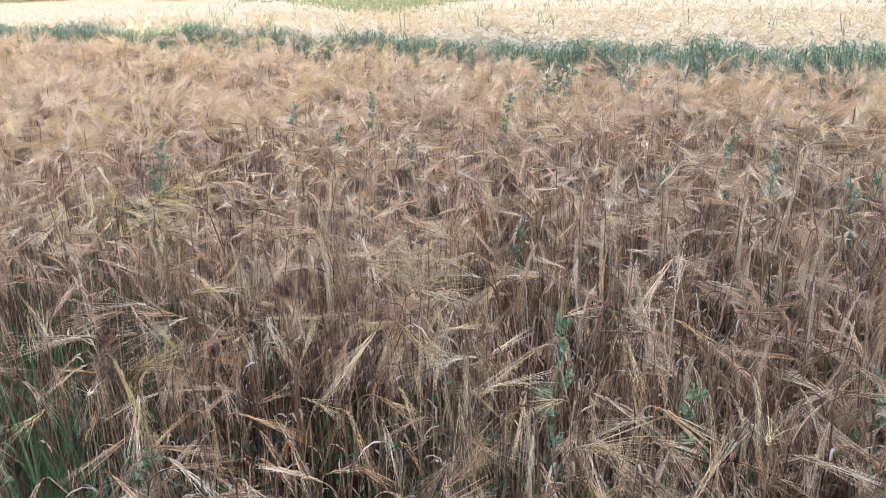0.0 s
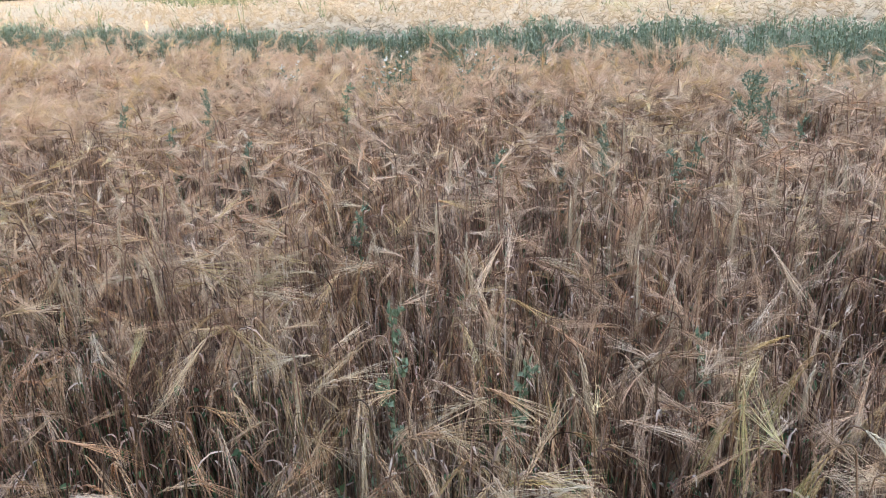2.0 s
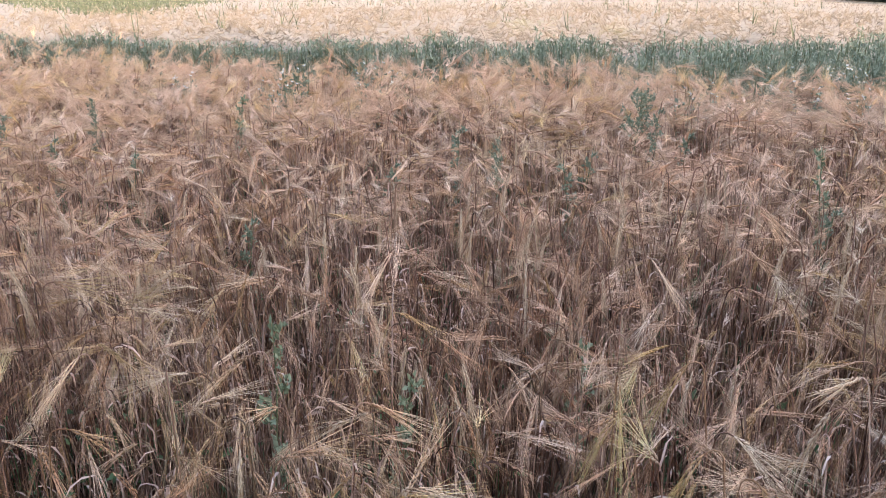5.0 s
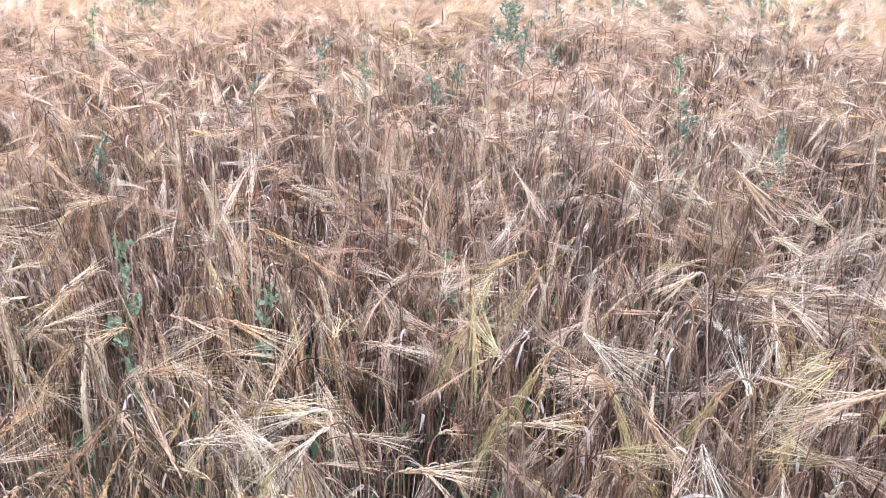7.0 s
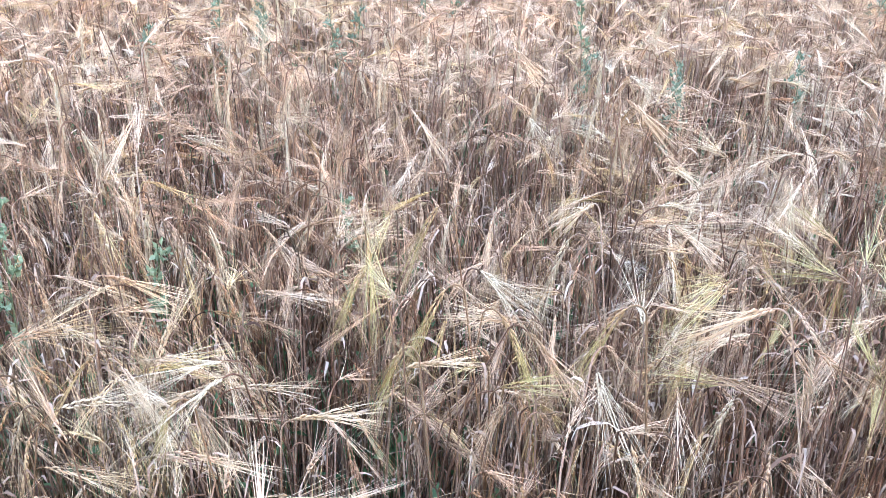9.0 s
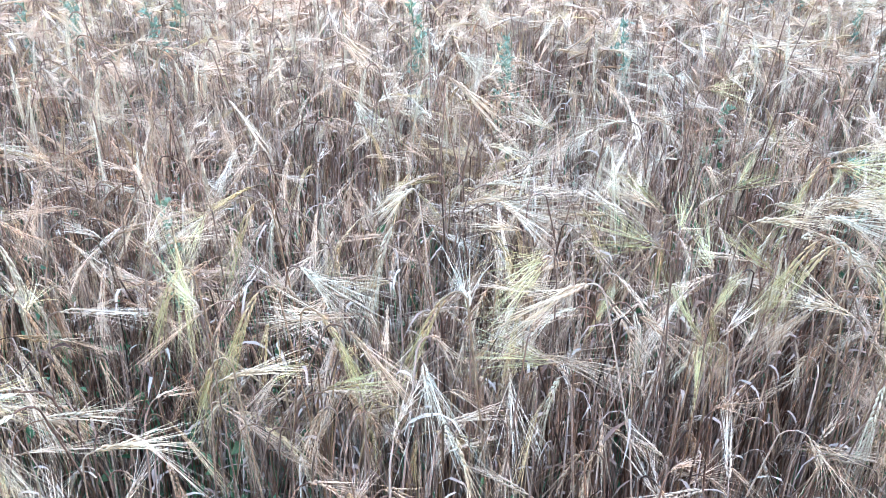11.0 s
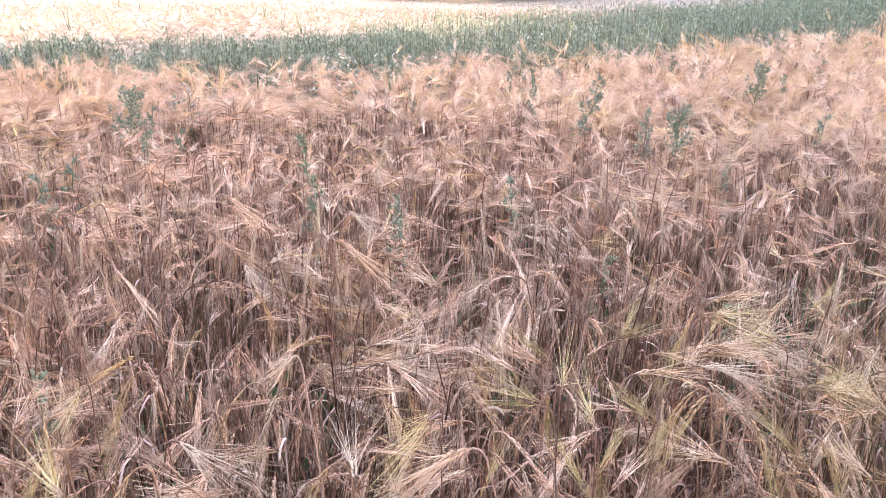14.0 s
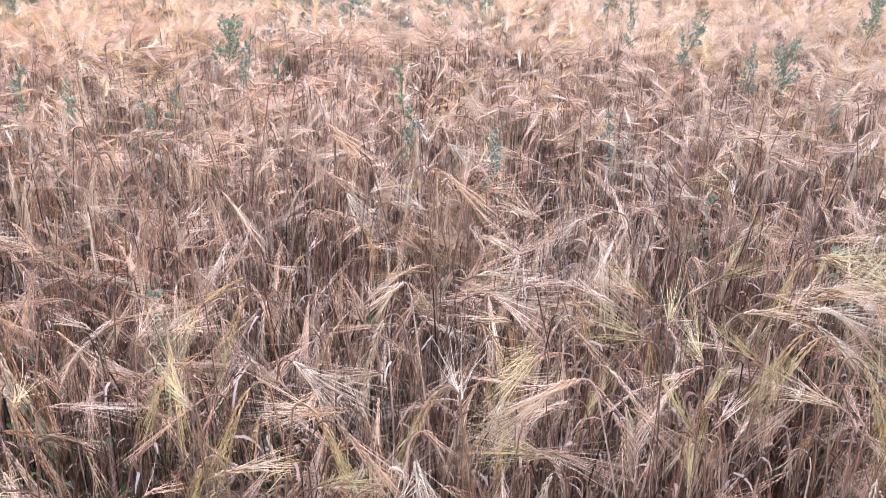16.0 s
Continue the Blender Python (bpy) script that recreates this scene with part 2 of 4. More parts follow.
def ground_z(x, y):
    r, a = np.hypot(x, y), np.degrees(np.arctan2(x, y))
    p = np.array(FALL)
    k, e = np.interp(a, p[:, 0], p[:, 1]), np.interp(a, p[:, 0], p[:, 2])
    s = np.log1p(np.exp(np.clip((np.minimum(r, e) - 9.5) / 1.5, -30, 35))) * 1.5
    past = np.clip((r - e) / 6, 0, 1)
    return -k * s + 0.62 * past * past * (3 - 2 * past) + 0.012 * np.clip(r - e, 0, 400)


NEAR_LINE = ((-14, 13.5), (-2.9, 8.35), (-1.8, 7.85), (-0.35, 7.15), (0.1, 6.76), (0.7, 6.15), (1.2, 5.75), (1.9, 5.6), (2.4, 5.35), (2.8, 5.05), (3.2, 4.7), (3.6, 4.3), (4.3, 4.0), (4.8, 3.75), (5.9, 3.45), (7.9, 3.15), (9.4, 2.85), (12.6, 2.6), (30, 0))
FAR_LINE = ((-14, 14.3), (-2.97, 8.7), (-2.7, 8.95), (-2.3, 8.75), (-1.9, 8.2), (-1.3, 7.85), (-0.8, 7.5), (-0.3, 7.1), (0.1, 6.8), (0.7, 6.55), (1.35, 6.4), (2.2, 6.4), (2.6, 6.25), (3.3, 5.95), (3.9, 5.75), (4.4, 5.7), (5.1, 5.85), (5.9, 6.15), (7.1, 6.4), (8.6, 6.15), (10.8, 5.8), (13.5, 5.7), (18, 5.5), (30, 4.5))


def on_line(line, x):
    p = np.array(line)
    return np.interp(x, p[:, 0], p[:, 1])


def smooth_noise(x, y, scale, seed):
    """Cheap smooth noise of about -1 to 1."""
    r = np.random.default_rng(seed)
    s = np.zeros_like(x)
    for i in range(7):
        a, p, f = r.uniform(0, 2 * np.pi), r.uniform(0, 2 * np.pi), r.uniform(0.6, 1.6) / scale
        s = s + np.sin(2 * np.pi * f * (x * np.cos(a) + y * np.sin(a)) + p)
    return s / 3.2


# ground: one sheet from underfoot to the horizon
rr = np.concatenate([np.linspace(0.0, 12, 40), np.geomspace(12.6, 2600, 70)])
aa = np.linspace(0, 2 * np.pi, 145)[:-1]
gx, gy = rr[:, None] * np.sin(aa), rr[:, None] * np.cos(aa)
gz = ground_z(gx, gy) + 0.012 * smooth_noise(gx, gy, 0.6, 3) * (rr[:, None] < 14)
i = np.arange(len(rr) - 1)[:, None] * 144
s = np.arange(144)
A, B = i + s, i + (s + 1) % 144
ground = tagged(new("ground", Soup().add(np.stack([gx, gy, gz], -1), np.stack([A, B, B + 144, A, B + 144, A + 144], -1)).mesh("ground", M_SOIL, True)),
                "brown soil of the gently sloping field", "ground", kind="structure")


# ---- barley ----
# places where the stand is thin: x, y, size, how much
THIN = ((-1.0, 2.05, 0.3, 1.0), (-0.8, 1.78, 0.2, 0.9), (-1.15, 2.35, 0.25, 0.85), (-0.95, 1.8, 0.25, 1.0), (-0.80, 1.5, 0.25, 1.0), (-0.7, 1.3, 0.2, 0.9), (2.46, 0.87, 0.25, 0.9), (2.61, 0.73, 0.2, 0.85), (3.06, 0.82, 0.24, 0.95), (3.40, 0.85, 0.2, 0.8), (2.85, 0.80, 0.2, 0.8), (-0.62, 1.45, 0.30, 0.85), (-0.45, 1.25, 0.16, 0.5), (2.15, 0.62, 0.14, 0.6), (1.95, 2.05, 0.16, 0.6), (0.50, 1.60, 0.12, 0.5), (0.95, 2.9, 0.2, 0.4), (1.65, 1.35, 0.15, 0.5), (-0.30, 1.5, 0.22, 0.75), (-0.1, 1.3, 0.16, 0.65), (0.82, 1.42, 0.16, 0.6), (-1.2, 1.7, 0.25, 0.5), (-0.85, 1.62, 0.32, 0.8), (-0.35, 1.2, 0.2, 0.6), (0.12, 1.52, 0.2, 0.5), (-0.68, 1.8, 0.2, 0.6), (0.55, 1.15, 0.2, 0.35))


def scatter(r0, r1, density, a0=-38, a1=82):
    """Plant places in a fan round the walk, between two distances."""
    lo, hi = radians(a0), radians(a1)
    n = int(density * 0.5 * (hi - lo) * (r1 ** 2 - r0 ** 2))
    r, a = np.sqrt(RNG.uniform(r0 ** 2, r1 ** 2, n)), RNG.uniform(lo, hi, n)
    x, y = 0.2 + r * np.sin(a), -0.02 + r * np.cos(a)
    thin = np.zeros(n)
    for cx, cy, size, much in THIN:
        thin = np.maximum(thin, much * np.exp(-((x - cx) ** 2 + (y - cy) ** 2) / size ** 2))
    k = RNG.random(n) > thin
    return x[k], y[k]


def barley_axes(x, y, rng, height=None, nod=None, azim=None):
    """The bent axis of each plant: 5 points of stem, 4 of neck, 5 of ear. Also its tone and hue."""
    n = len(x)
    h = 0.62 + 0.05 * smooth_noise(x, y, 1.1, 11) + 0.03 * smooth_noise(x, y, 0.35, 12) + rng.normal(0, 0.055, n) if height is None else height
    # neighbours are combed one way, some lie any way
    az = smooth_noise(x, y, 1.3, 13) * 2.4 + smooth_noise(x, y, 0.4, 14) * 1.2 + 1.0 + rng.normal(0, 0.55, n)
    az = np.where(rng.random(n) < 0.35, rng.uniform(0, 2 * np.pi, n), az) if azim is None else azim
    theta = np.radians(np.clip(np.where(rng.random(n) < 0.54, rng.normal(158, 11, n), rng.normal(112, 24, n)), 30, 177)) if nod is None else nod
    a0, a1 = np.radians(rng.normal(3, 4, n)), np.radians(np.abs(rng.normal(9, 8, n)))
    ear = rng.uniform(0.042, 0.066, n)
    neck = rng.uniform(0.02, 0.05, n)
    ang = [a0, a0 + (a1 - a0) * 0.3, a0 + (a1 - a0) * 0.6, a1]
    ln = [h / 4] * 4
    for q in (0.25, 0.5, 0.72, 0.86):
        ang.append(a1 + (theta - a1) * q)
        ln.append(neck / 4)
    for q in (0.92, 0.96, 1.0, 1.03, 1.06):
        ang.append(a1 + (theta - a1) * q)
        ln.append(ear / 5)
    ang, ln = np.stack(ang, 1), np.stack(ln, 1)
    step = np.stack([np.sin(ang) * np.cos(az)[:, None], np.sin(ang) * np.sin(az)[:, None], np.cos(ang)], -1) * ln[..., None]
    root = np.stack([x, y, ground_z(x, y)], -1)
    P = np.concatenate([root[:, None], root[:, None] + np.cumsum(step, 1)], 1)
    wob = rng.normal(0, 0.006, (n, 3, 3)) * [1, 1, 0.2]
    P[:, 1:4] += wob
    # tone: pale or dull; hue: low is still greenish, high is rusty, both in drifts
    own = np.clip(np.stack([0.46 + 0.16 * smooth_noise(x, y, 0.7, 15) + rng.normal(0, 0.33, n), 0.47 + 0.13 * smooth_noise(x, y, 0.9, 16) + rng.normal(0, 0.14, n)], 1), 0.0, 1.0)
    return P, own


def ear_points(P, count, rng):
    """count places along each ear with the ear's way there."""
    q = np.linspace(0.03, 0.97, count) * 5
    k = np.minimum(q.astype(int), 4)
    f = (q - k)[:, None]
    C = P[:, 8 + k] * (1 - f) + P[:, 9 + k] * f
    return C, unit(P[:, 9 + k] - P[:, 8 + k])


def barley_near(x, y, rng, S, awn=1.0, open_=None, **kw):
    P, own = barley_axes(x, y, rng, **kw)
    n = len(x)
    idx = [0, 1, 2, 3, 4, 5, 6, 7, 8] if n == 1 else [0, 2, 4, 5, 6, 7, 8]
    tubes(S["stems"], P[:, idx], np.linspace(0.0019, 0.0010, len(idx)) * rng.uniform(0.75, 1.2, (n, 1)), 3, own)
    g, c = 12, 20 if n > 1 else 28
    C, D = ear_points(P, g, rng)
    sideA = unit(np.cross(P[:, 13] - P[:, 8], rng.normal(0, 1, (n, 3))))[:, None]
    sideB = np.cross(D, sideA)
    turn = np.arange(g) * np.pi + rng.normal(0, 0.35, (n, g))
    outw = sideA * np.cos(turn)[..., None] + sideB * np.sin(turn)[..., None]
    taper = np.sin(np.linspace(0.55, 2.7, g))[None, :, None]
    K = C + outw * 0.0031 * taper
    KD = unit(D + outw * 0.26)
    m = n * g
    grains(S["ears"], K.reshape(m, 3), KD.reshape(m, 3), rng.uniform(0.0065, 0.0085, m), rng.uniform(0.0016, 0.0022, m), np.repeat(own, g, 0))
    # awns: long and stiff, most in a narrow brush, some thrown wide open
    wide = np.where(rng.random((n, 1, 1)) < 0.45, rng.uniform(0.08, 0.18, (n, 1, 1)), rng.uniform(0.22, 0.5, (n, 1, 1))) if open_ is None else open_ * np.full((n, 1, 1), 0.30)
    sp = wide * rng.uniform(0.15, 1.25, (n, c, 1))
    pick = np.concatenate([np.arange(1, g), rng.integers(2, g, c - g + 1)])
    o2 = unit(outw[:, pick] * 0.5 + rng.normal(0, 0.75, (n, c, 3)))
    d1 = unit(D[:, pick] + o2 * sp)
    d2 = unit(d1 + o2 * sp * 0.2 + rng.normal(0, 0.05, (n, c, 3)) + np.array([0, 0, -0.05]))
    L = awn * (rng.uniform(0.075, 0.11, (n, c, 1)) + 0.045 * (1 - pick / g)[:, None]) * rng.choice([0.6, 0.95, 1.0, 1.08], (n, 1, 1))
    p0 = K[:, pick]
    A3 = np.stack([p0, p0 + d1 * L * 0.5, p0 + d1 * L * 0.5 + d2 * L * 0.5], 2).reshape(-1, 3, 3)
    q = len(A3)
    ribbons(S["awns"], A3, np.array([0.00035, 0.0003, 0.0001]) * rng.uniform(0.8, 1.25, (q, 1)), unit(np.cross(A3[:, 2] - A3[:, 0], rng.normal(0, 1, (q, 3)))), np.repeat(own, c, 0))
    dry_leaves(S["leaves"], P, rng, 3 if n > 1 else 1, 6)
    return P


def dry_leaves(soup, P, rng, per, seg, wide=1.0):
    """Withered blades that start on the stem, arch out and hang, curled."""
    for j in range(per):
        n = len(P)
        keep = rng.random(n) < (0.8 if j == 0 else 0.6)
        Q = P[keep]
        n = len(Q)
        f = rng.uniform(0.35, 0.98, (n, 1))
        k = np.minimum((f[:, 0] * 4).astype(int), 3)
        base = Q[np.arange(n), k] * (1 - (f * 4 - k[:, None])) + Q[np.arange(n), k + 1] * (f * 4 - k[:, None])
        az, L = rng.uniform(0, 2 * np.pi, n), rng.choice([0.5, 0.7, 1.0], n) * rng.uniform(0.05, 0.13, n)
        up0, up1 = rng.uniform(0.1, 0.6, n), rng.uniform(2.4, 3.3, n)
        pts = [base]
        for q in range(seg - 1):
            al = up0 + (up1 - up0) * (q / (seg - 2)) ** 0.8
            az = az + rng.normal(0, 0.22, n)
            pts.append(pts[-1] + np.stack([np.sin(al) * np.cos(az), np.sin(al) * np.sin(az), np.cos(al)], -1) * (L / (seg - 1))[:, None])
        pts = np.stack(pts, 1)
        w = np.sin(np.linspace(0.6, 3.0, seg)) * rng.uniform(0.0013, 0.0032, (n, 1)) * wide
        sd = unit(np.stack([-np.sin(az), np.cos(az), rng.normal(0, 0.5, n)], -1))
        twist = unit(sd[:, None] + rng.normal(0, 0.35, (n, seg, 3)))
        ribbons(soup, pts, w, twist)


def even_height(x, y, rng):
    return 0.63 + 0.04 * smooth_noise(x, y, 1.1, 11) + rng.normal(0, 0.035, len(x))


def barley_mid(x, y, rng, S, m=28):
    """A plant a few steps off: the same build with fewer faces."""
    n = len(x)
    P, own = barley_axes(x, y, rng, height=even_height(x, y, rng), nod=np.radians(np.clip(np.where(rng.random(n) < 0.36, rng.normal(155, 12, n), rng.normal(108, 24, n)), 30, 177)))
    # tone lifted: the brighter light on this stretch is put into the colour
    own[:, 0] = 0.18 + 0.72 * own[:, 0]
    tubes(S["stems"], P[:, [0, 4, 6, 8]], np.array([0.0021, 0.0017, 0.0014, 0.0012]) * rng.uniform(0.75, 1.2, (n, 1)), 3, own)
    tubes(S["ears"], P[:, [8, 9, 11, 13]], np.array([0.0015, 0.0034, 0.0031, 0.0011]) * rng.uniform(0.85, 1.2, (n, 1)), 3, own)
    brush(P, own, rng, S, m, 0.00056, 0.35)
    dry_leaves(S["leaves"], P, rng, 1, 4, 0.8)


def brush(P, own, rng, S, m, half, shut):
    """The awns of each ear, as single slim blades. shut: how many ears have theirs in a narrow brush."""
    n = len(P)
    C, D = ear_points(P, m, rng)
    wide = np.where(rng.random((n, 1, 1)) < shut, rng.uniform(0.1, 0.22, (n, 1, 1)), rng.uniform(0.28, 0.62, (n, 1, 1)))
    d = unit(D + unit(rng.normal(0, 1, (n, m, 3))) * wide * rng.uniform(0.2, 1.25, (n, m, 1)))
    L = (rng.uniform(0.075, 0.11, (n, m, 1)) + 0.045 * np.linspace(1, 0, m)[:, None]) * rng.choice([0.6, 0.95, 1.0, 1.08], (n, 1, 1))
    A, B = C.reshape(-1, 3), (C + d * L).reshape(-1, 3)
    blades(S["awns"], A, B, rng.uniform(0.8, 1.3, n * m) * half, unit(np.cross(B - A, rng.normal(0, 1, (n * m, 3)))), np.repeat(own, m, 0))


def barley_far(x, y, rng, S, m=42, half=0.00075):
    """A plant far off: a straw, a slim ear and its brush."""
    n = len(x)
    P, own = barley_axes(x, y, rng, height=even_height(x, y, rng) - 0.045, nod=np.radians(np.clip(rng.normal(86, 30, n), 15, 165)))
    # paler tone stands in for stronger light on the distant canopy
    own[:, 0] = 0.42 + 0.36 * own[:, 0]
    own[:, 1] = 0.04 + 0.64 * own[:, 1]
    ribbons(S["stems"], P[:, [1, 4, 8]], np.array([0.0022, 0.0019, 0.0014]) * np.ones((n, 1)), unit(rng.normal(0, 1, (n, 3)) * [1, 1, 0.1]), own)
    ribbons(S["ears"], P[:, [8, 10, 13]], np.array([0.0018, 0.0042, 0.0012]) * np.ones((n, 1)), unit(rng.normal(0, 1, (n, 3))), own)
    brush(P, own, rng, S, m, half, 0.08)


def soups():
    return {k: Soup() for k in ("stems", "ears", "awns", "leaves")}


def crop(name, S, label, mats=(M_STEM, M_EAR, M_AWN, M_LEAF)):
    top = tagged(new(name), label, "barley crop", kind="stuff")
    for k, m in zip(("stems", "ears", "awns", "leaves"), mats):
        if S[k].n:
            tagged(part(k, S[k].mesh(k, m), top), kind="stuff")
    return top


def tillers(x, y, rng, S):
    """Bare straws between the ears, each with a withered hooked tip."""
    P, own = barley_axes(x, y, rng, height=rng.uniform(0.34, 0.66, len(x)), nod=np.radians(rng.uniform(10, 70, len(x))))
    n = len(x)
    tubes(S["stems"], P[:, [0, 2, 4, 7]], np.array([0.002, 0.0018, 0.0015, 0.0008]) * rng.uniform(0.7, 1.2, (n, 1)), 3, own)
    dry_leaves(S["leaves"], P, rng, 1, 5)


S = soups()
x, y = scatter(0.75, 2.6, 480)
barley_near(x, y, RNG, S)
x, y = scatter(0.75, 3.0, 850)
tillers(x, y, RNG, S)
x, y = scatter(2.6, 4.2, 560)
k = y < on_line(NEAR_LINE, x) + 0.1 + RNG.exponential(0.35, len(x))
barley_mid(x[k], y[k], RNG, S)
x, y = scatter(4.2, 11, 450)
k = y < on_line(NEAR_LINE, x) + 0.05 + RNG.exponential(0.18, len(x))
barley_far(x[k], y[k], RNG, S)
# unseen plants round the walk, added to shade near stems and fill the stand
x, y = RNG.uniform(-3.6, 6.0, 4500), RNG.uniform(-1.2, 3.2, 4500)
r, a = np.hypot(x - 0.2, y + 0.02), np.degrees(np.arctan2(x - 0.2, y + 0.02))
k = ((r < 0.75) | (a < -38) | (a > 82)) & (np.hypot((x - 0.2) / 0.62, y / 0.42) > 1)
barley_far(x[k], y[k], RNG, S, 10, 0.0012)
crop("barley_field", S, "ripe brown barley with nodding ears and pale awns")


# ---- single barley plants of the near edge ----
def barley_kind(seed, nod, height, awn=1.0, open_=1.0, unripe=False, bleached=False):
    """One plant at the origin, bent towards +x, with stem, ear, awns and leaves of its own. Returns it and its highest point."""
    rng = np.random.default_rng(seed)
    S1 = soups()
    P = barley_near(np.zeros(1), np.zeros(1), rng, S1, height=np.array([height]), nod=np.array([radians(nod)]), azim=np.zeros(1), awn=awn, open_=open_)
    top = tagged(new("barley_plant"), "unripe barley plant with yellow-green awns" if unripe else "bleached barley plant with a pale straw ear and long awns" if bleached else "ripe barley plant with a nodding ear and long pale awns", "barley", "barley plants at the near edge")
    for nm, k, m in (("stem", "stems", M_STEM), ("ear", "ears", M_BLEACHED if bleached else M_EAR), ("awn_brush", "awns", M_UNRIPE if unripe else M_BLEACHED if bleached else M_AWN), ("leaf", "leaves", M_LEAF)):
        if S1[k].n:
            part(nm, S1[k].mesh(nm, m), top)
    return top, P[0, int(np.argmax(P[0, :, 2]))]


def stand(kind, apex, x, y, z, azim, first):
    """Set a plant of a kind with its highest point at x, y, z, its ear towards azim (degrees from +x)."""
    c, s = math.cos(radians(azim)), math.sin(radians(azim))
    gz0 = float(ground_z(x, y))
    m = Matrix.Translation((x - c * apex[0] + s * apex[1], y - s * apex[0] - c * apex[1], gz0)) @ Matrix.Rotation(radians(azim), 4, 'Z') @ Matrix.Diagonal((1, 1, (z - gz0) / apex[2], 1))
    if first:
        kind.matrix_basis = m
        return kind
    return copy_thing(kind, m)


KINDS = [barley_kind(100 + i, *q) for i, q in enumerate(((95, 0.64, 1.35, 1.5, False, True), (150, 0.62), (165, 0.60, 0.9, 0.5, False, True), (110, 0.66, 1.3, 1.5, False, True), (80, 0.62, 1.3, 1.4), (130, 0.64, 1.2), (160, 0.66, 1.0, 0.6), (70, 0.60, 1.2), (120, 0.58), (140, 0.68), (100, 0.60, 1.3, 1.3), (168, 0.64, 0.9, 0.4), (95, 0.62, 1.1, 1.2, True), (150, 0.62, 1.0, 0.9, True), (60, 0.62, 1.2, 0.8, True), (172, 0.66, 0.95, 0.35, False, True), (160, 0.63, 1.0, 0.45, False, True)))]
used = set()
# the ones that stand out: the pale brush, the hanging pairs, the flat fans: x, y, top, way, kind
STANDOUT = [
    (1.37, 1.05, 0.71, -38, 0), (1.39, 1.06, 0.70, -52, 3), (1.36, 1.07, 0.715, -28, 4), (1.40, 1.03, 0.69, -60, 5), (1.35, 1.04, 0.70, -15, 0), (1.40, 1.07, 0.68, -45, 10), (1.37, 1.02, 0.70, -70, 1),
    (1.18, 1.32, 0.7, 200, 2), (1.21, 1.31, 0.7, -20, 6), (1.22, 1.28, 0.75, 180, 11), (1.27, 1.35, 0.71, -30, 1), (0.41, 1.63, 0.75, -10, 2), (0.45, 1.61, 0.73, 10, 6), (0.22, 1.8, 0.73, 190, 9),
    (0.25, 1.82, 0.72, 210, 1), (-0.29, 1.84, 0.76, 0, 11), (-0.26, 1.83, 0.74, 15, 2), (0.48, 1.0, 0.67, 175, 0), (0.5, 0.98, 0.66, -5, 3), (0.47, 1.02, 0.67, 130, 8), (0.85, 2.38, 0.7, 160, 4),
    (0.9, 2.1, 0.73, -30, 5), (1.13, 1.73, 0.74, -80, 6), (1.16, 1.78, 0.73, 170, 2), (0.37, 2.24, 0.72, 60, 11), (1.22, 0.9, 0.68, -60, 1), (1.18, 0.88, 0.67, -35, 9), (1.75, 0.55, 0.71, -60, 4),
    (1.77, 0.58, 0.72, -20, 0), (1.73, 0.52, 0.7, 150, 7), (1.7, 0.57, 0.71, -90, 3), (1.45, 0.41, 0.72, 140, 5), (1.42, 0.43, 0.71, 120, 4), (0.87, 0.84, 0.71, 190, 7), (0.84, 0.86, 0.7, 160, 4),
    (2.71, 1.0, 0.8, 60, 8), (2.69, 1.03, 0.78, 80, 10), (1.41, 1.91, 0.69, 100, 2), (1.89, 1.03, 0.7, 10, 5), (1.17, 0.67, 0.69, 170, 0),
    (0.46, 0.91, 0.70, -150, 0), (0.27, 0.99, 0.70, 20, 3), (0.56, 0.76, 0.70, -40, 4), (1.04, 0.62, 0.70, 30, 10), (0.91, 0.68, 0.70, -120, 0), (0.40, 1.26, 0.71, 170, 3), (0.56, 1.33, 0.71, -10, 15), (0.58, 1.31, 0.70, 30, 16), (-0.47, 1.75, 0.72, 0, 4),
    (0.09, 1.46, 0.70, 185, 0), (0.43, 1.30, 0.70, 100, 10), (0.54, 1.28, 0.69, -30, 2), (-0.02, 1.81, 0.72, 10, 3), (-0.27, 1.87, 0.73, 175, 0), (1.24, 0.91, 0.69, 150, 4), (2.03, 0.44, 0.71, -20, 3),
]
for x0, y0, z0, az0, k0 in STANDOUT:
    stand(*KINDS[k0], x0, y0, z0, az0, k0 not in used)
    used.add(k0)
rng = np.random.default_rng(41)
# swaths combed one way: x, y, size, way, how many, kinds
for cx, cy, size, way, many, kinds in ((-1.25, 2.35, 0.3, 175, 12, (0, 3, 4, 10)), (-0.62, 1.70, 0.07, 190, 5, (0, 3, 4, 10)), (0.05, 2.0, 0.18, 185, 9, (0, 3, 4, 10)), (1.89, 0.53, 0.12, -30, 11, (0, 3, 4, 10)), (1.73, 0.57, 0.08, -20, 4, (0, 3, 4)),
                                       (1.62, 1.32, 0.15, 30, 8, (0, 4, 10)), (1.15, 1.55, 0.2, 180, 8, (1, 2, 6, 11)), (1.0, 0.74, 0.14, 90, 10, (12, 13, 14)), (1.28, 0.60, 0.14, 60, 8, (12, 13, 14)), (1.62, 0.44, 0.14, 40, 9, (12, 13, 14)), (1.85, 0.72, 0.2, 80, 9, (12, 13, 14)), (0.78, 1.02, 0.16, 150, 7, (12, 13, 14)), (-0.78, 1.5, 0.2, 40, 9, (12, 13, 14))):
    for j in range(many):
        k0 = kinds[int(rng.integers(len(kinds)))]
        stand(*KINDS[k0], cx + rng.normal(0, size), cy + rng.normal(0, size * 0.7), rng.uniform(0.66, 0.76), way + rng.normal(0, 35 if k0 < 12 else 90), k0 not in used)
        used.add(k0)
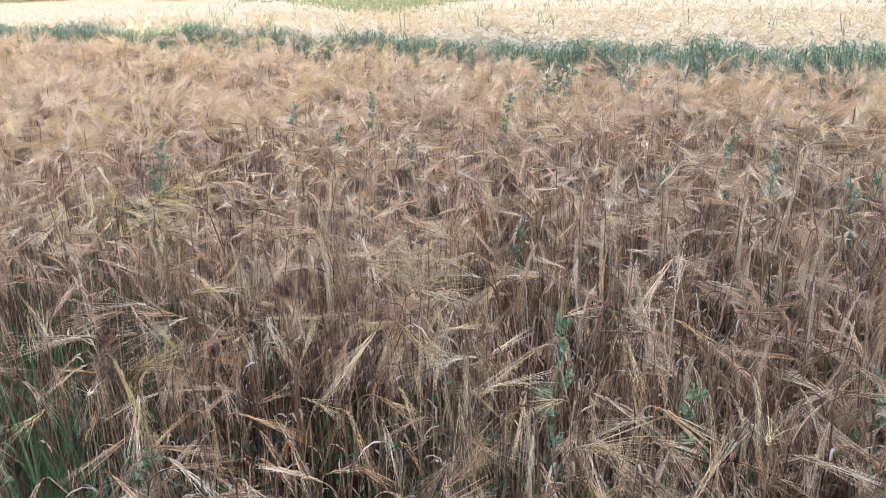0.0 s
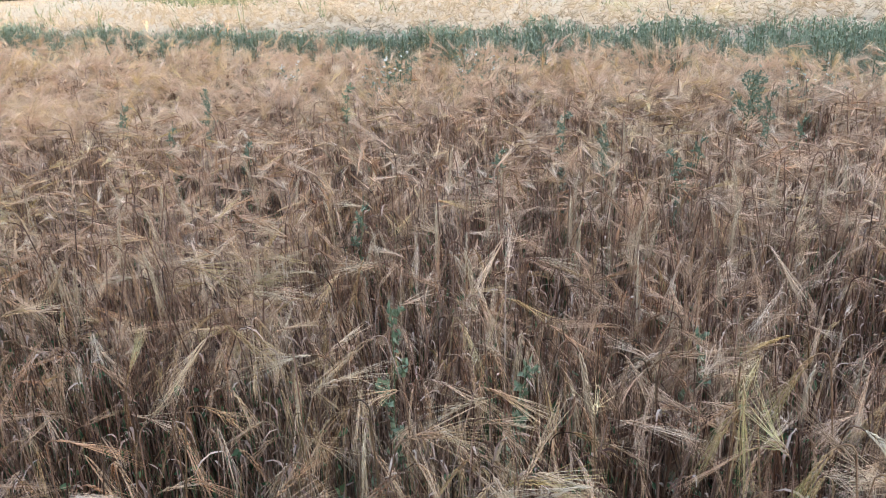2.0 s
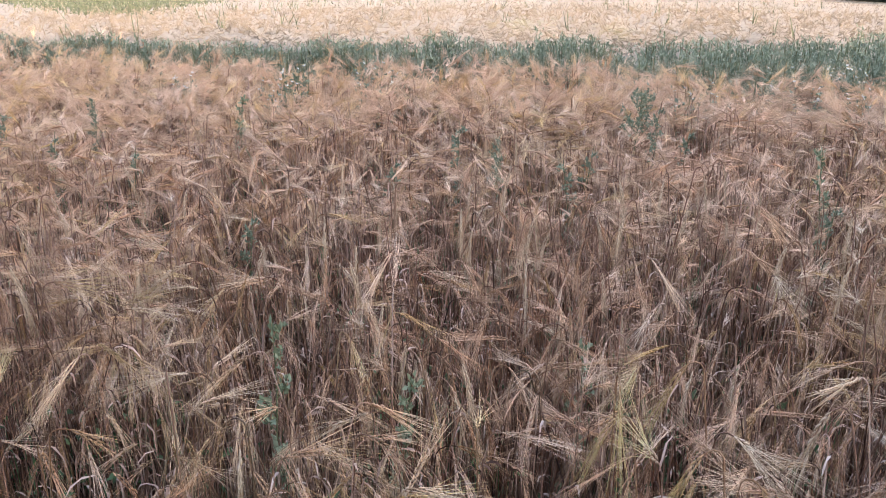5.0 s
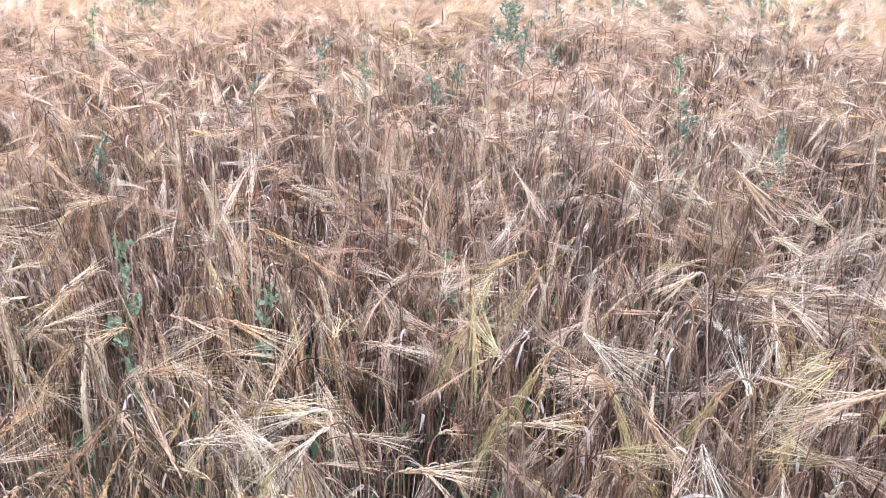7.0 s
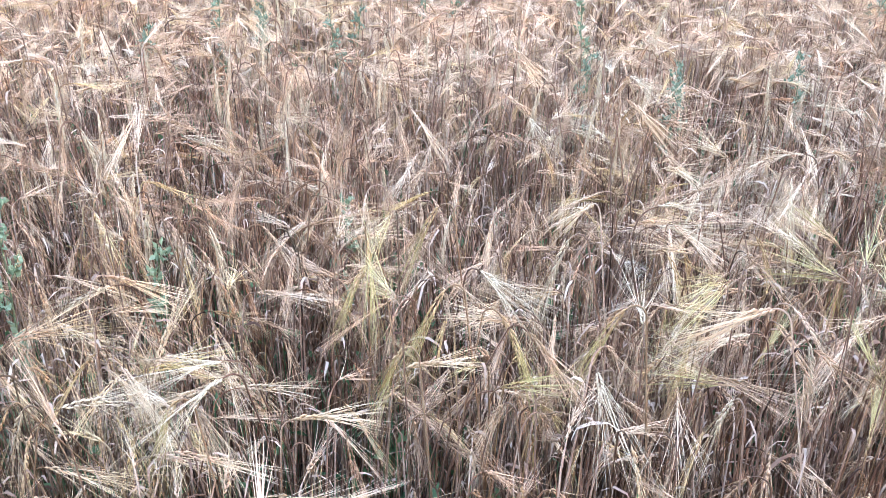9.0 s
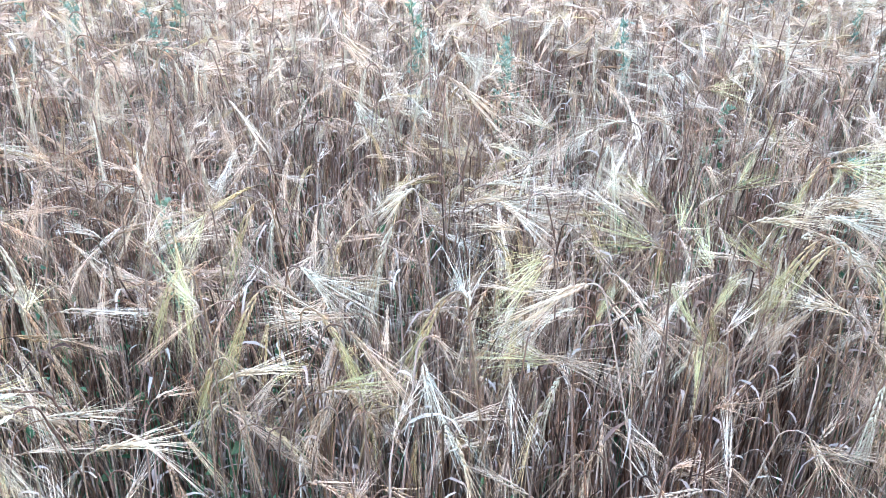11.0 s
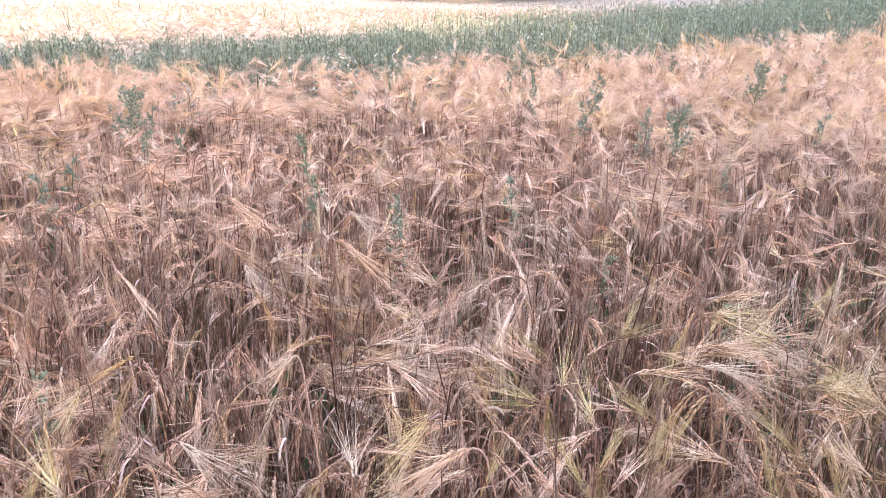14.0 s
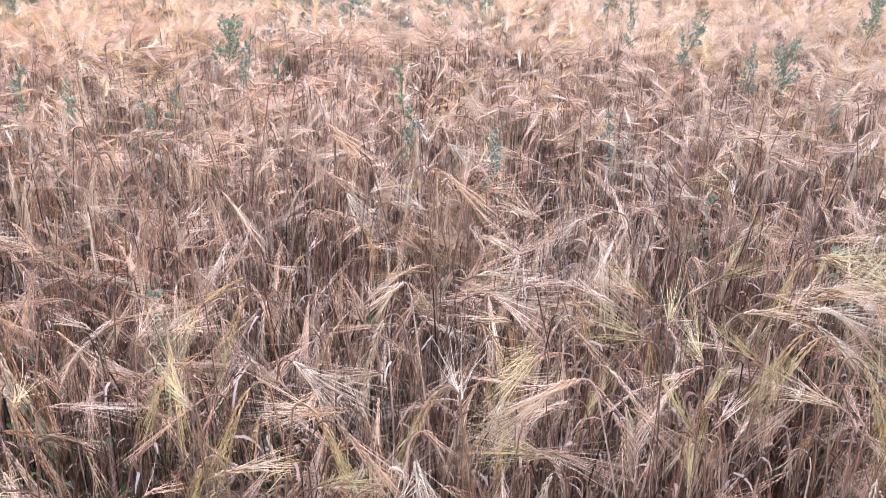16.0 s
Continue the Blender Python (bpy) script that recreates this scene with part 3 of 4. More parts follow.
for j in range(250):
    a, r = radians(rng.uniform(-30, 80)), math.sqrt(rng.uniform(0.9 ** 2, (2.3 if j < 150 else 3.0) ** 2))
    x0, y0 = 0.2 + r * math.sin(a), r * math.cos(a)
    if any(math.hypot(x0 - q[0], y0 - q[1]) < q[2] * 0.9 for q in THIN):
        continue
    # the later ones hang closed and pale
    k0 = int(rng.integers(12)) if j < 150 else (2, 15, 16)[j % 3]
    stand(*KINDS[k0], x0, y0, rng.uniform(0.60, 0.76), rng.uniform(0, 360), k0 not in used)
    used.add(k0)


# ---- weeds ----
def leaf_quads(soup, C, D, size, rng):
    """Small folded diamond leaves at C pointing along D."""
    n = len(C)
    sd = unit(np.cross(D, rng.normal(0, 1, (n, 3))))
    L, W = size[:, None], size[:, None] * 0.27
    up = np.cross(D, sd)
    V = np.stack([C, C + D * L * 0.45 + sd * W + up * W * 0.5, C + D * L, C + D * L * 0.45 - sd * W + up * W * 0.5], 1)
    i = np.arange(n)[:, None] * 4
    soup.add(V, np.concatenate([i + [0, 1, 2], i + [0, 2, 3]], 1))


def weed_kind(name, seed, height, lean, spread, leaf, count, bare=0.3, label="", mat=M_GREEN, tip=0.5):
    """An upright weed: one stem, side shoots, many small leaves, thicker towards the tip."""
    rng = np.random.default_rng(seed)
    st, fo = Soup(), Soup()
    t = np.linspace(0, 1, 8)
    ax = np.stack([lean * t ** 2.2, 0.02 * np.sin(t * 5), height * (t - 0.12 * abs(lean) / height * t ** 3)], -1)
    tubes(st, ax[None], np.linspace(0.0042, 0.0012, 8)[None], 5)
    C, D = [], []
    shoots = int(9 + spread * 60)
    for j in range(shoots):
        f = bare + (0.97 - bare) * (j + rng.random()) / shoots
        base = np.array([np.interp(f, t, ax[:, q]) for q in range(3)])
        az, L = rng.uniform(0, 2 * np.pi), spread * (1.15 - f) * rng.uniform(0.6, 1.3) + 0.015
        d = unit(np.array([np.cos(az) * 0.75, np.sin(az) * 0.75, rng.uniform(0.5, 1.1)]))
        pts = base + d * L * np.linspace(0, 1, 3)[:, None] + np.array([0, 0, 1]) * 0.3 * L * np.linspace(0, 1, 3)[:, None] ** 2
        tubes(st, pts[None], np.linspace(0.0017, 0.0007, 3)[None], 3)
        m = max(4, int(count / shoots * rng.uniform(0.7, 1.3)))
        q = rng.random(m) ** tip
        for qq in q:
            C.append(base + (pts[-1] - base) * qq + rng.normal(0, 0.006, 3))
            D.append(unit(d * 0.4 + unit(rng.normal(0, 1, 3)) * 0.9 + np.array([0, 0, 0.45])))
    C, D = np.array(C), np.array(D)
    leaf_quads(fo, C, D, rng.uniform(0.5, 1.3, len(C)) * leaf, rng)
    top = tagged(new(name), label, "weed")
    part("stem", st.mesh("stem", M_WSTEM, True), top)
    part("foliage", fo.mesh("foliage", mat), top)
    return top


def at(x, y, turn=0.0, scale=1.0, tall=None, z=None):
    return Matrix.Translation((x, y, float(ground_z(x, y)) if z is None else z)) @ Matrix.Rotation(radians(turn), 4, 'Z') @ Matrix.Diagonal((scale, scale, tall or scale, 1))


SPIRE = weed_kind("tall_weed", 201, 0.86, 0.04, 0.11, 0.0145, 480, 0.58, "slender grey-green weed spire rising out of the barley")
SPIRE.matrix_basis = at(1.90, 1.62, 20, 0.9, 0.93)
ARCH = weed_kind("arching_weed", 202, 0.95, 0.22, 0.12, 0.0145, 560, 0.55, "arching grey-green weed leaning over the barley")
ARCH.matrix_basis = at(3.46, 2.24, -25, 1.0, 0.97)
BUSHY = weed_kind("bushy_weed", 203, 0.84, 0.03, 0.24, 0.016, 520, 0.76, "bushy green weed standing above the barley")
BUSHY.matrix_basis = at(1.97, 3.30, 40, 1.05, 1.0)
PALE = weed_kind("low_weed", 204, 0.70, 0.03, 0.05, 0.016, 300, 0.3, "pale green leafy weed among the straw", M_PALE)
PALE.matrix_basis = at(0.46, 1.37, 0, 1.0, 1.08)
SPIKY = weed_kind("tall_weed", 205, 0.90, 0.06, 0.055, 0.017, 340, 0.4, "thin grey-green weed with clustered leaves in barley")
SPIKY.matrix_basis = at(1.08, 3.02, 70, 1.0, 0.94)
# the weeds that rise out of the near crop: kind, x, y, turn, scale, height scale
for kd, wx, wy, wt, ws, wh in (
        (BUSHY, 4.77, 1.98, 0, 0.8, 1.02), (SPIRE, 3.48, 1.84, 300, 0.95, 1.02), (BUSHY, 3.39, 1.61, 80, 0.75, 1.0), (ARCH, 3.81, 2.63, 60, 0.8, 0.95), (SPIKY, 4.18, 1.40, 0, 0.9, 0.95), (SPIKY, 3.28, 1.34, 40, 0.7, 0.92),
        (SPIKY, 2.43, 1.60, 100, 0.9, 0.93), (SPIKY, 1.96, 2.93, 0, 0.9, 0.94), (SPIKY, 1.86, 2.95, 50, 0.8, 0.94), (SPIKY, 2.07, 3.35, 10, 0.9, 0.95), (SPIKY, -0.61, 4.04, 130, 1.1, 0.94), (SPIKY, -0.42, 3.67, 20, 0.8, 0.92), (SPIRE, -0.30, 4.27, 60, 1.0, 0.98),
        (SPIKY, -0.10, 3.32, 0, 0.8, 0.92), (PALE, 0.35, 4.08, 0, 1.3, 1.06), (SPIKY, 0.78, 2.90, 0, 0.9, 0.92), (SPIRE, 1.21, 2.97, 10, 0.9, 0.97), (SPIKY, 1.42, 2.66, 200, 0.9, 0.92), (ARCH, -1.06, 3.16, 90, 0.9, 0.88),
        (SPIKY, 1.50, 2.83, 0, 0.9, 0.92), (PALE, 2.16, 2.29, 190, 1.1, 1.1), (SPIKY, 1.90, 2.02, 10, 0.9, 0.90), (PALE, 0.24, 1.43, 90, 0.9, 1.12), (SPIKY, 0.25, 2.44, 33, 0.8, 0.9), (PALE, 0.86, 1.42, 90, 0.8, 0.95), (PALE, 2.2, 1.15, 10, 1.0, 0.92),
        (PALE, -0.55, 1.35, 33, 1.0, 0.85), (PALE, 2.25, 0.75, 200, 1.0, 0.9), (SPIKY, 0.67, 4.75, 33, 1.3, 1.0), (SPIKY, 0.75, 4.72, 70, 1.2, 0.98), (SPIRE, 5.26, 2.05, 0, 0.9, 0.95), (SPIKY, 4.1, 3.1, 20, 1.0, 0.97)):
    copy_thing(kd, at(wx, wy, wt, ws, wh))


def grass_tuft(name, seed, n, tall, label, mat):
    rng = np.random.default_rng(seed)
    top = tagged(new(name), label, "grass")
    az, al, L = rng.uniform(0, 2 * np.pi, n), rng.uniform(0.03, 0.28, n), rng.uniform(0.7, 1.0, n) * tall
    pts = [np.stack([rng.normal(0, 0.012, n), rng.normal(0, 0.012, n), np.zeros(n)], -1)]
    for q in range(5):
        pts.append(pts[-1] + np.stack([np.sin(al) * np.cos(az), np.sin(al) * np.sin(az), np.cos(al)], -1) * (L / 5)[:, None])
        al = al + rng.uniform(0.0, 0.22, n)
    pts, sd = np.stack(pts, 1), unit(np.stack([-np.sin(az), np.cos(az), 0 * az], -1))
    for q in range(n):
        so = Soup()
        ribbons(so, pts[q:q + 1], np.array([[0.8, 1, 1, 0.8, 0.55, 0.05]]) * 0.0045, sd[q:q + 1])
        part("blade", so.mesh("blade", mat), top)
    return top


TUFT = grass_tuft("grass_tuft", 211, 9, 0.86, "bright green grass tuft among ripe barley", M_GRASS)
TUFT.matrix_basis = at(0.515, 3.18, 0, 1.0, 0.98)
for wx, wy, ws in ((-0.95, 2.0, 0.72), (-0.85, 1.86, 0.66), (-1.05, 2.1, 0.7), (-0.8, 1.72, 0.68), (-0.97, 1.82, 0.7), (-1.12, 2.32, 0.74), (-0.9, 2.14, 0.62), (-1.0, 1.92, 0.75), (-0.7, 1.6, 0.6), (-0.75, 1.5, 0.7), (-0.62, 1.2, 0.75), (-0.9, 1.7, 0.75), (-1.0, 1.45, 0.7), (-0.85, 1.32, 0.65), (-0.7, 1.42, 0.6), (-1.05, 1.62, 0.75), (-0.55, 1.32, 0.55), (-0.78, 1.15, 0.6), (2.8, 0.85, 0.6), (2.95, 0.75, 0.55), (1.0, 0.62, 0.7), (0.75, 1.0, 0.65), (1.7, 0.5, 0.72), (2.1, 0.6, 0.7), (1.95, 0.95, 0.7), (1.5, 2.1, 0.8), (0.95, 2.6, 0.8)):
    copy_thing(TUFT, at(wx, wy, wx * 400, ws))

# the green belt of weeds across the field
STRIP = [weed_kind("field_weed", 220 + i, h, ln, sp, lf, ct, 0.45, "dense green weed in the weedy belt across the field") for i, (h, ln, sp, lf, ct) in enumerate(
    ((0.82, 0.03, 0.06, 0.015, 230), (0.80, 0.05, 0.08, 0.016, 230), (0.85, 0.02, 0.05, 0.014, 230), (0.78, 0.04, 0.09, 0.016, 230)))]
for s0 in STRIP:
    tagged(s0, group="weeds of the green belt")
rng = np.random.default_rng(55)
placed = 0
while placed < 300:
    wx = rng.uniform(-4.2, 12.5)
    lo, hi = float(on_line(NEAR_LINE, wx)), float(on_line(FAR_LINE, wx))
    # a few stray out into the crop before the belt
    wy = rng.uniform(lo - 1.1, lo) if rng.random() < 0.28 else rng.uniform(lo + 0.1, max(hi, lo + 0.2))
    m = at(wx, wy, rng.uniform(0, 360), rng.uniform(0.8, 1.3), rng.uniform(0.86, 0.95) + (0.03 if wx < 1 else 0.0))
    if placed < len(STRIP):
        STRIP[placed].matrix_basis = m
    else:
        copy_thing(STRIP[int(rng.integers(len(STRIP)))], m)
    placed += 1
# its uncountable rest
so, ss = Soup(), Soup()
n = 5200
x = rng.uniform(-7, 16, n)
lo, hi = on_line(NEAR_LINE, x), on_line(FAR_LINE, x)
lo = lo + 0.16 * smooth_noise(x, 0 * x, 0.8, 23) - np.where(rng.random(n) < 0.2, rng.exponential(0.3, n), 0)
y = lo + 0.1 + np.maximum(hi - lo - 0.15, 0.15) * rng.random(n)
g = ground_z(x, y)
h = 0.715 + 0.05 * np.clip((x - 5) / 3, 0, 1) + 0.05 * smooth_noise(x, y, 1.2, 21) + rng.normal(0, 0.03, n)
base = np.stack([x, y, g + 0.2], -1)
tip = base + np.stack([rng.normal(0, 0.04, n), rng.normal(0, 0.04, n), h - 0.2], -1)
ribbons(ss, np.stack([base, tip], 1), np.full((n, 2), 0.003), unit(rng.normal(0, 1, (n, 3)) * [1, 1, 0]))
m = 46
q = rng.random((n, m, 1)) ** 0.6
C = (base[:, None] * (1 - q) + tip[:, None] * q + rng.normal(0, 1, (n, m, 3)) * [0.024, 0.024, 0.01]).reshape(-1, 3)
D = unit(rng.normal(0, 1, (n * m, 3)) + [0, 0, 1.7])
blades(so, C, C + D * rng.uniform(0.02, 0.042, (n * m, 1)), rng.uniform(0.0045, 0.0085, n * m), unit(np.cross(D, rng.normal(0, 1, (n * m, 3)))))
belt = tagged(new("weed_belt"), "dense belt of grey-green weeds across the crop", "weeds", kind="stuff")
tagged(part("foliage", so.mesh("foliage", M_GREEN), belt), kind="stuff")
tagged(part("stems", ss.mesh("stems", M_WSTEM), belt), kind="stuff")

# low green growth between the stems
so = Soup()
n = 22000
x, y = scatter(0.7, 4.2, n / 17.2)
n = len(x)
k = smooth_noise(x, y, 0.9, 31) + 0.9 * np.exp(-((x + 0.7) ** 2 + (y - 1.4) ** 2) / 0.5) + 1.2 * np.exp(-((x + 0.95) ** 2 + (y - 1.9) ** 2) / 0.25) + 0.8 * np.exp(-((x - 2.9) ** 2 + (y - 0.8) ** 2) / 0.3) + 0.7 * np.exp(-((x - 0.4) ** 2 + (y - 1.1) ** 2) / 0.15) > 0.0
x, y = x[k], y[k]
n = len(x)
C = np.stack([x, y, ground_z(x, y) + rng.uniform(0.02, 0.50, n)], -1)
leaf_quads(so, C, unit(rng.normal(0, 1, (n, 3)) + [0, 0, 0.3]), rng.uniform(0.016, 0.04, n), rng)
A = np.stack([x, y, ground_z(x, y)], -1)
ribbons(so, np.stack([A, C], 1), np.full((n, 2), 0.0012), unit(rng.normal(0, 1, (n, 3)) * [1, 1, 0]))
tagged(new("undergrowth", so.mesh("undergrowth", M_GRASS)), "low green growth under the barley stems", "weeds", kind="stuff")


# ---- white mayweed ----
def mayweed(seed, heads):
    rng = np.random.default_rng(seed)
    fo = Soup()
    top = tagged(new("mayweed"), "clump of white daisy-like mayweed flowers on green stems", "flower", "white flowers in the weedy belt")
    for j in range(heads):
        a, r = rng.uniform(0, 6.28), rng.uniform(0.02, 0.16)
        tipp = np.array([r * math.cos(a), r * math.sin(a), rng.uniform(0.80, 0.93)])
        pts = np.array([[0, 0, 0], [tipp[0] * 0.3, tipp[1] * 0.3, 0.4], [tipp[0] * 0.8, tipp[1] * 0.8, tipp[2] * 0.85], tipp])
        st = Soup()
        tubes(st, pts[None], np.array([[0.002, 0.0016, 0.0012, 0.001]]), 3)
        part("stem", st.mesh("stem", M_WSTEM), top)
        C = pts[1] + (pts[3] - pts[1]) * rng.random((14, 1)) + rng.normal(0, 0.012, (14, 3))
        leaf_quads(fo, C, unit(rng.normal(0, 1, (14, 3))), rng.uniform(0.02, 0.04, 14), rng)
        pe, di = Soup(), Soup()
        nrm = unit(np.array([rng.normal(0, 0.5), rng.normal(-0.3, 0.5), 1.0]))
        u = unit(np.cross(nrm, [1, 0.2, 0]))
        w = np.cross(nrm, u)
        for p in range(11):
            b = p * 2 * math.pi / 11
            d, sd = u * math.cos(b) + w * math.sin(b), -u * math.sin(b) + w * math.cos(b)
            q = np.array([tipp + d * 0.004 - sd * 0.0025, tipp + d * 0.004 + sd * 0.0025, tipp + d * 0.0085 + sd * 0.0022 - nrm * 0.003, tipp + d * 0.0085 - sd * 0.0022 - nrm * 0.003])
            pe.add(q, [[0, 1, 2], [0, 2, 3]])
        grains(di, tipp[None] + nrm * 0.002, nrm[None], np.array([0.003]), np.array([0.0038]))
        fl = part("flower", pe.mesh("flower", M_PETAL), top, "white petals round a yellow disc")
        part("disc", di.mesh("disc", M_DISC), fl, "yellow flower disc")
    part("foliage", fo.mesh("foliage", M_GREEN), top)
    return top


MAY = [mayweed(301, 9), mayweed(302, 6)]
SPOTS = ((0.67, 4.69), (1.07, 4.63), (0.60, 4.66), (3.22, 3.73), (3.77, 4.26), (3.70, 4.10), (3.79, 4.04), (3.92, 3.89), (4.20, 4.12), (4.18, 3.88), (3.29, 3.45), (2.64, 3.80), (2.51, 3.76), (1.28, 4.93), (0.11, 5.15), (3.35, 4.22), (4.05, 4.0), (5.3, 3.9), (5.8, 4.3))
for j, (wx, wy) in enumerate(SPOTS):
    m = at(wx, wy, j * 77, 0.9, 0.91)
    if j < 2:
        MAY[j].matrix_basis = m
    else:
        copy_thing(MAY[j % 2], m)


# ---- the sunlit field beyond the belt ----
EDGE = [(q[0], q[2]) for q in FALL if -60 < q[0] < 80]
na, nr = 220, 90
az = np.radians(np.linspace(-58, 76, na))
edge = on_line(EDGE, np.degrees(az))
near = []
for a in az:
    r = np.linspace(3, 40, 600)
    d = r * math.cos(a) + 0.0 - on_line(FAR_LINE, r * math.sin(a))
    near.append(r[np.argmax(d > -0.1)])
near = np.minimum(np.array(near), edge - 0.5)
f = np.linspace(0, 1, nr) ** 1.6
r = near[:, None] + (edge - near)[:, None] * f
X, Y = r * np.sin(az)[:, None], r * np.cos(az)[:, None]
Z = ground_z(X, Y) + CROP + 0.006 * smooth_noise(X, Y, 0.5, 41) + 0.012 * smooth_noise(X, Y, 4.0, 42)
Z -= 0.13 * np.exp(-(r - near[:, None]) / 3.5)
Z[:, 0] -= 0.35
Z[:, -1] -= 0.6
i = np.arange(na - 1)[:, None] * nr + np.arange(nr - 1)
so = Soup().add(np.stack([X, Y, Z], -1), np.stack([i, i + nr, i + nr + 1, i, i + nr + 1, i + 1], -1))
far_field = tagged(new("sunlit_field"), "pale ripe barley field in full sun", "barley crop", kind="stuff")
tagged(part("crop_surface", so.mesh("crop_surface", M_FARCROP, True), far_field), kind="stuff")
S = soups()
n = 17000
a, rr_ = np.radians(RNG.uniform(-26, 76, n)), 5 + 9 * RNG.random(n)
x, y = rr_ * np.sin(a), rr_ * np.cos(a)
k = (y > on_line(FAR_LINE, x) + 0.1) & (rr_ < on_line(EDGE, np.degrees(a)) - 0.3)
barley_far(x[k], y[k], RNG, S, 14, 0.0012)
for kk, nm in (("ears", "ears"), ("awns", "awns")):
    tagged(part(nm, S[kk].mesh(nm, M_FARAWN), far_field), kind="stuff")
# the ears farther out, each a slim upright tuft
so = Soup()
n = 64000
a, rr_ = np.radians(RNG.uniform(-30, 76, n)), 9 + 49 * RNG.random(n) ** 0.7
x, y = rr_ * np.sin(a), rr_ * np.cos(a)
k = (y > on_line(FAR_LINE, x) + 0.1) & (rr_ < on_line(EDGE, np.degrees(a)) - 0.2)
x, y = x[k], y[k]
n = len(x)
A = np.stack([x, y, ground_z(x, y) + CROP - 0.05], -1)
B = A + np.stack([RNG.normal(0, 0.05, n), RNG.normal(0, 0.05, n), RNG.uniform(0.06, 0.11, n)], -1)
blades(so, A, B, np.hypot(x, y) * RNG.uniform(0.0005, 0.0011, n), unit(RNG.normal(0, 1, (n, 3)) * [1, 1, 0.15]))
tagged(part("tufts", so.mesh("tufts", M_FARAWN), far_field), kind="stuff")
# tall stray weeds in the sunlit crop
rng = np.random.default_rng(77)
so = Soup()
n = 260
a, r = np.radians(np.concatenate([rng.uniform(-20, 40, 110), rng.uniform(-14, 20, 150)])), np.concatenate([rng.uniform(9, 22, 110), rng.uniform(14, 30, 150)])
x, y = r * np.sin(a), r * np.cos(a)
k = y > on_line(FAR_LINE, x) + 0.4
x, y = x[k], y[k]
n = len(x)
base = np.stack([x, y, ground_z(x, y) + 0.5], -1)
for q in range(3):
    tip = base + np.stack([rng.normal(0, 0.07, n), rng.normal(0, 0.07, n), rng.uniform(0.14, 0.30, n)], -1)
    ribbons(so, np.stack([base, (base + tip) / 2 + rng.normal(0, 0.015, (n, 3)), tip], 1), np.array([0.003, 0.008, 0.002]) * np.ones((n, 1)), unit(rng.normal(0, 1, (n, 3)) * [1, 1, 0.1]))
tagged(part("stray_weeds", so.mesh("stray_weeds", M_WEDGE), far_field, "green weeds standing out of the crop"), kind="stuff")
# a green wedge of weeds far up the slope
so = Soup()
n = 46000
a, r = np.radians(rng.uniform(-12, 6, n)), rng.uniform(13, 44, n)
e = np.abs((np.degrees(a) + 5.0 - (r - 25) * -0.15) / 7.5) + np.abs((r - 24) / 13)
k = e + rng.normal(0, 0.15, n) < 0.95
x, y = (r * np.sin(a))[k], (r * np.cos(a))[k]
n = len(x)
A = np.stack([x, y, ground_z(x, y) + 0.54 + 0.12 * rng.random(n)], -1)
D = unit(rng.normal(0, 1, (n, 3)) + [0, 0, 1.4])
blades(so, A, A + D * rng.uniform(0.04, 0.09, (n, 1)), rng.uniform(0.008, 0.018, n), unit(np.cross(D, rng.normal(0, 1, (n, 3)))))
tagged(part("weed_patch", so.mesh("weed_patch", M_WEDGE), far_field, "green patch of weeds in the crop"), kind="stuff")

# meadow past the field's edge
rr = np.geomspace(1.0, 30, 40)
az = np.radians(np.linspace(-60, 88, 120))
e2 = on_line(EDGE, np.degrees(az)) - 0.4
X, Y = (e2[:, None] * rr) * np.sin(az)[:, None], (e2[:, None] * rr) * np.cos(az)[:, None]
i = np.arange(119)[:, None] * 40 + np.arange(39)
tagged(new("meadow", Soup().add(np.stack([X, Y, ground_z(X, Y) + 0.05], -1), np.stack([i, i + 40, i + 41, i, i + 41, i + 1], -1)).mesh("meadow", M_MEADOW, True)), "dry yellow-green meadow beyond the crop", "meadow", kind="structure")


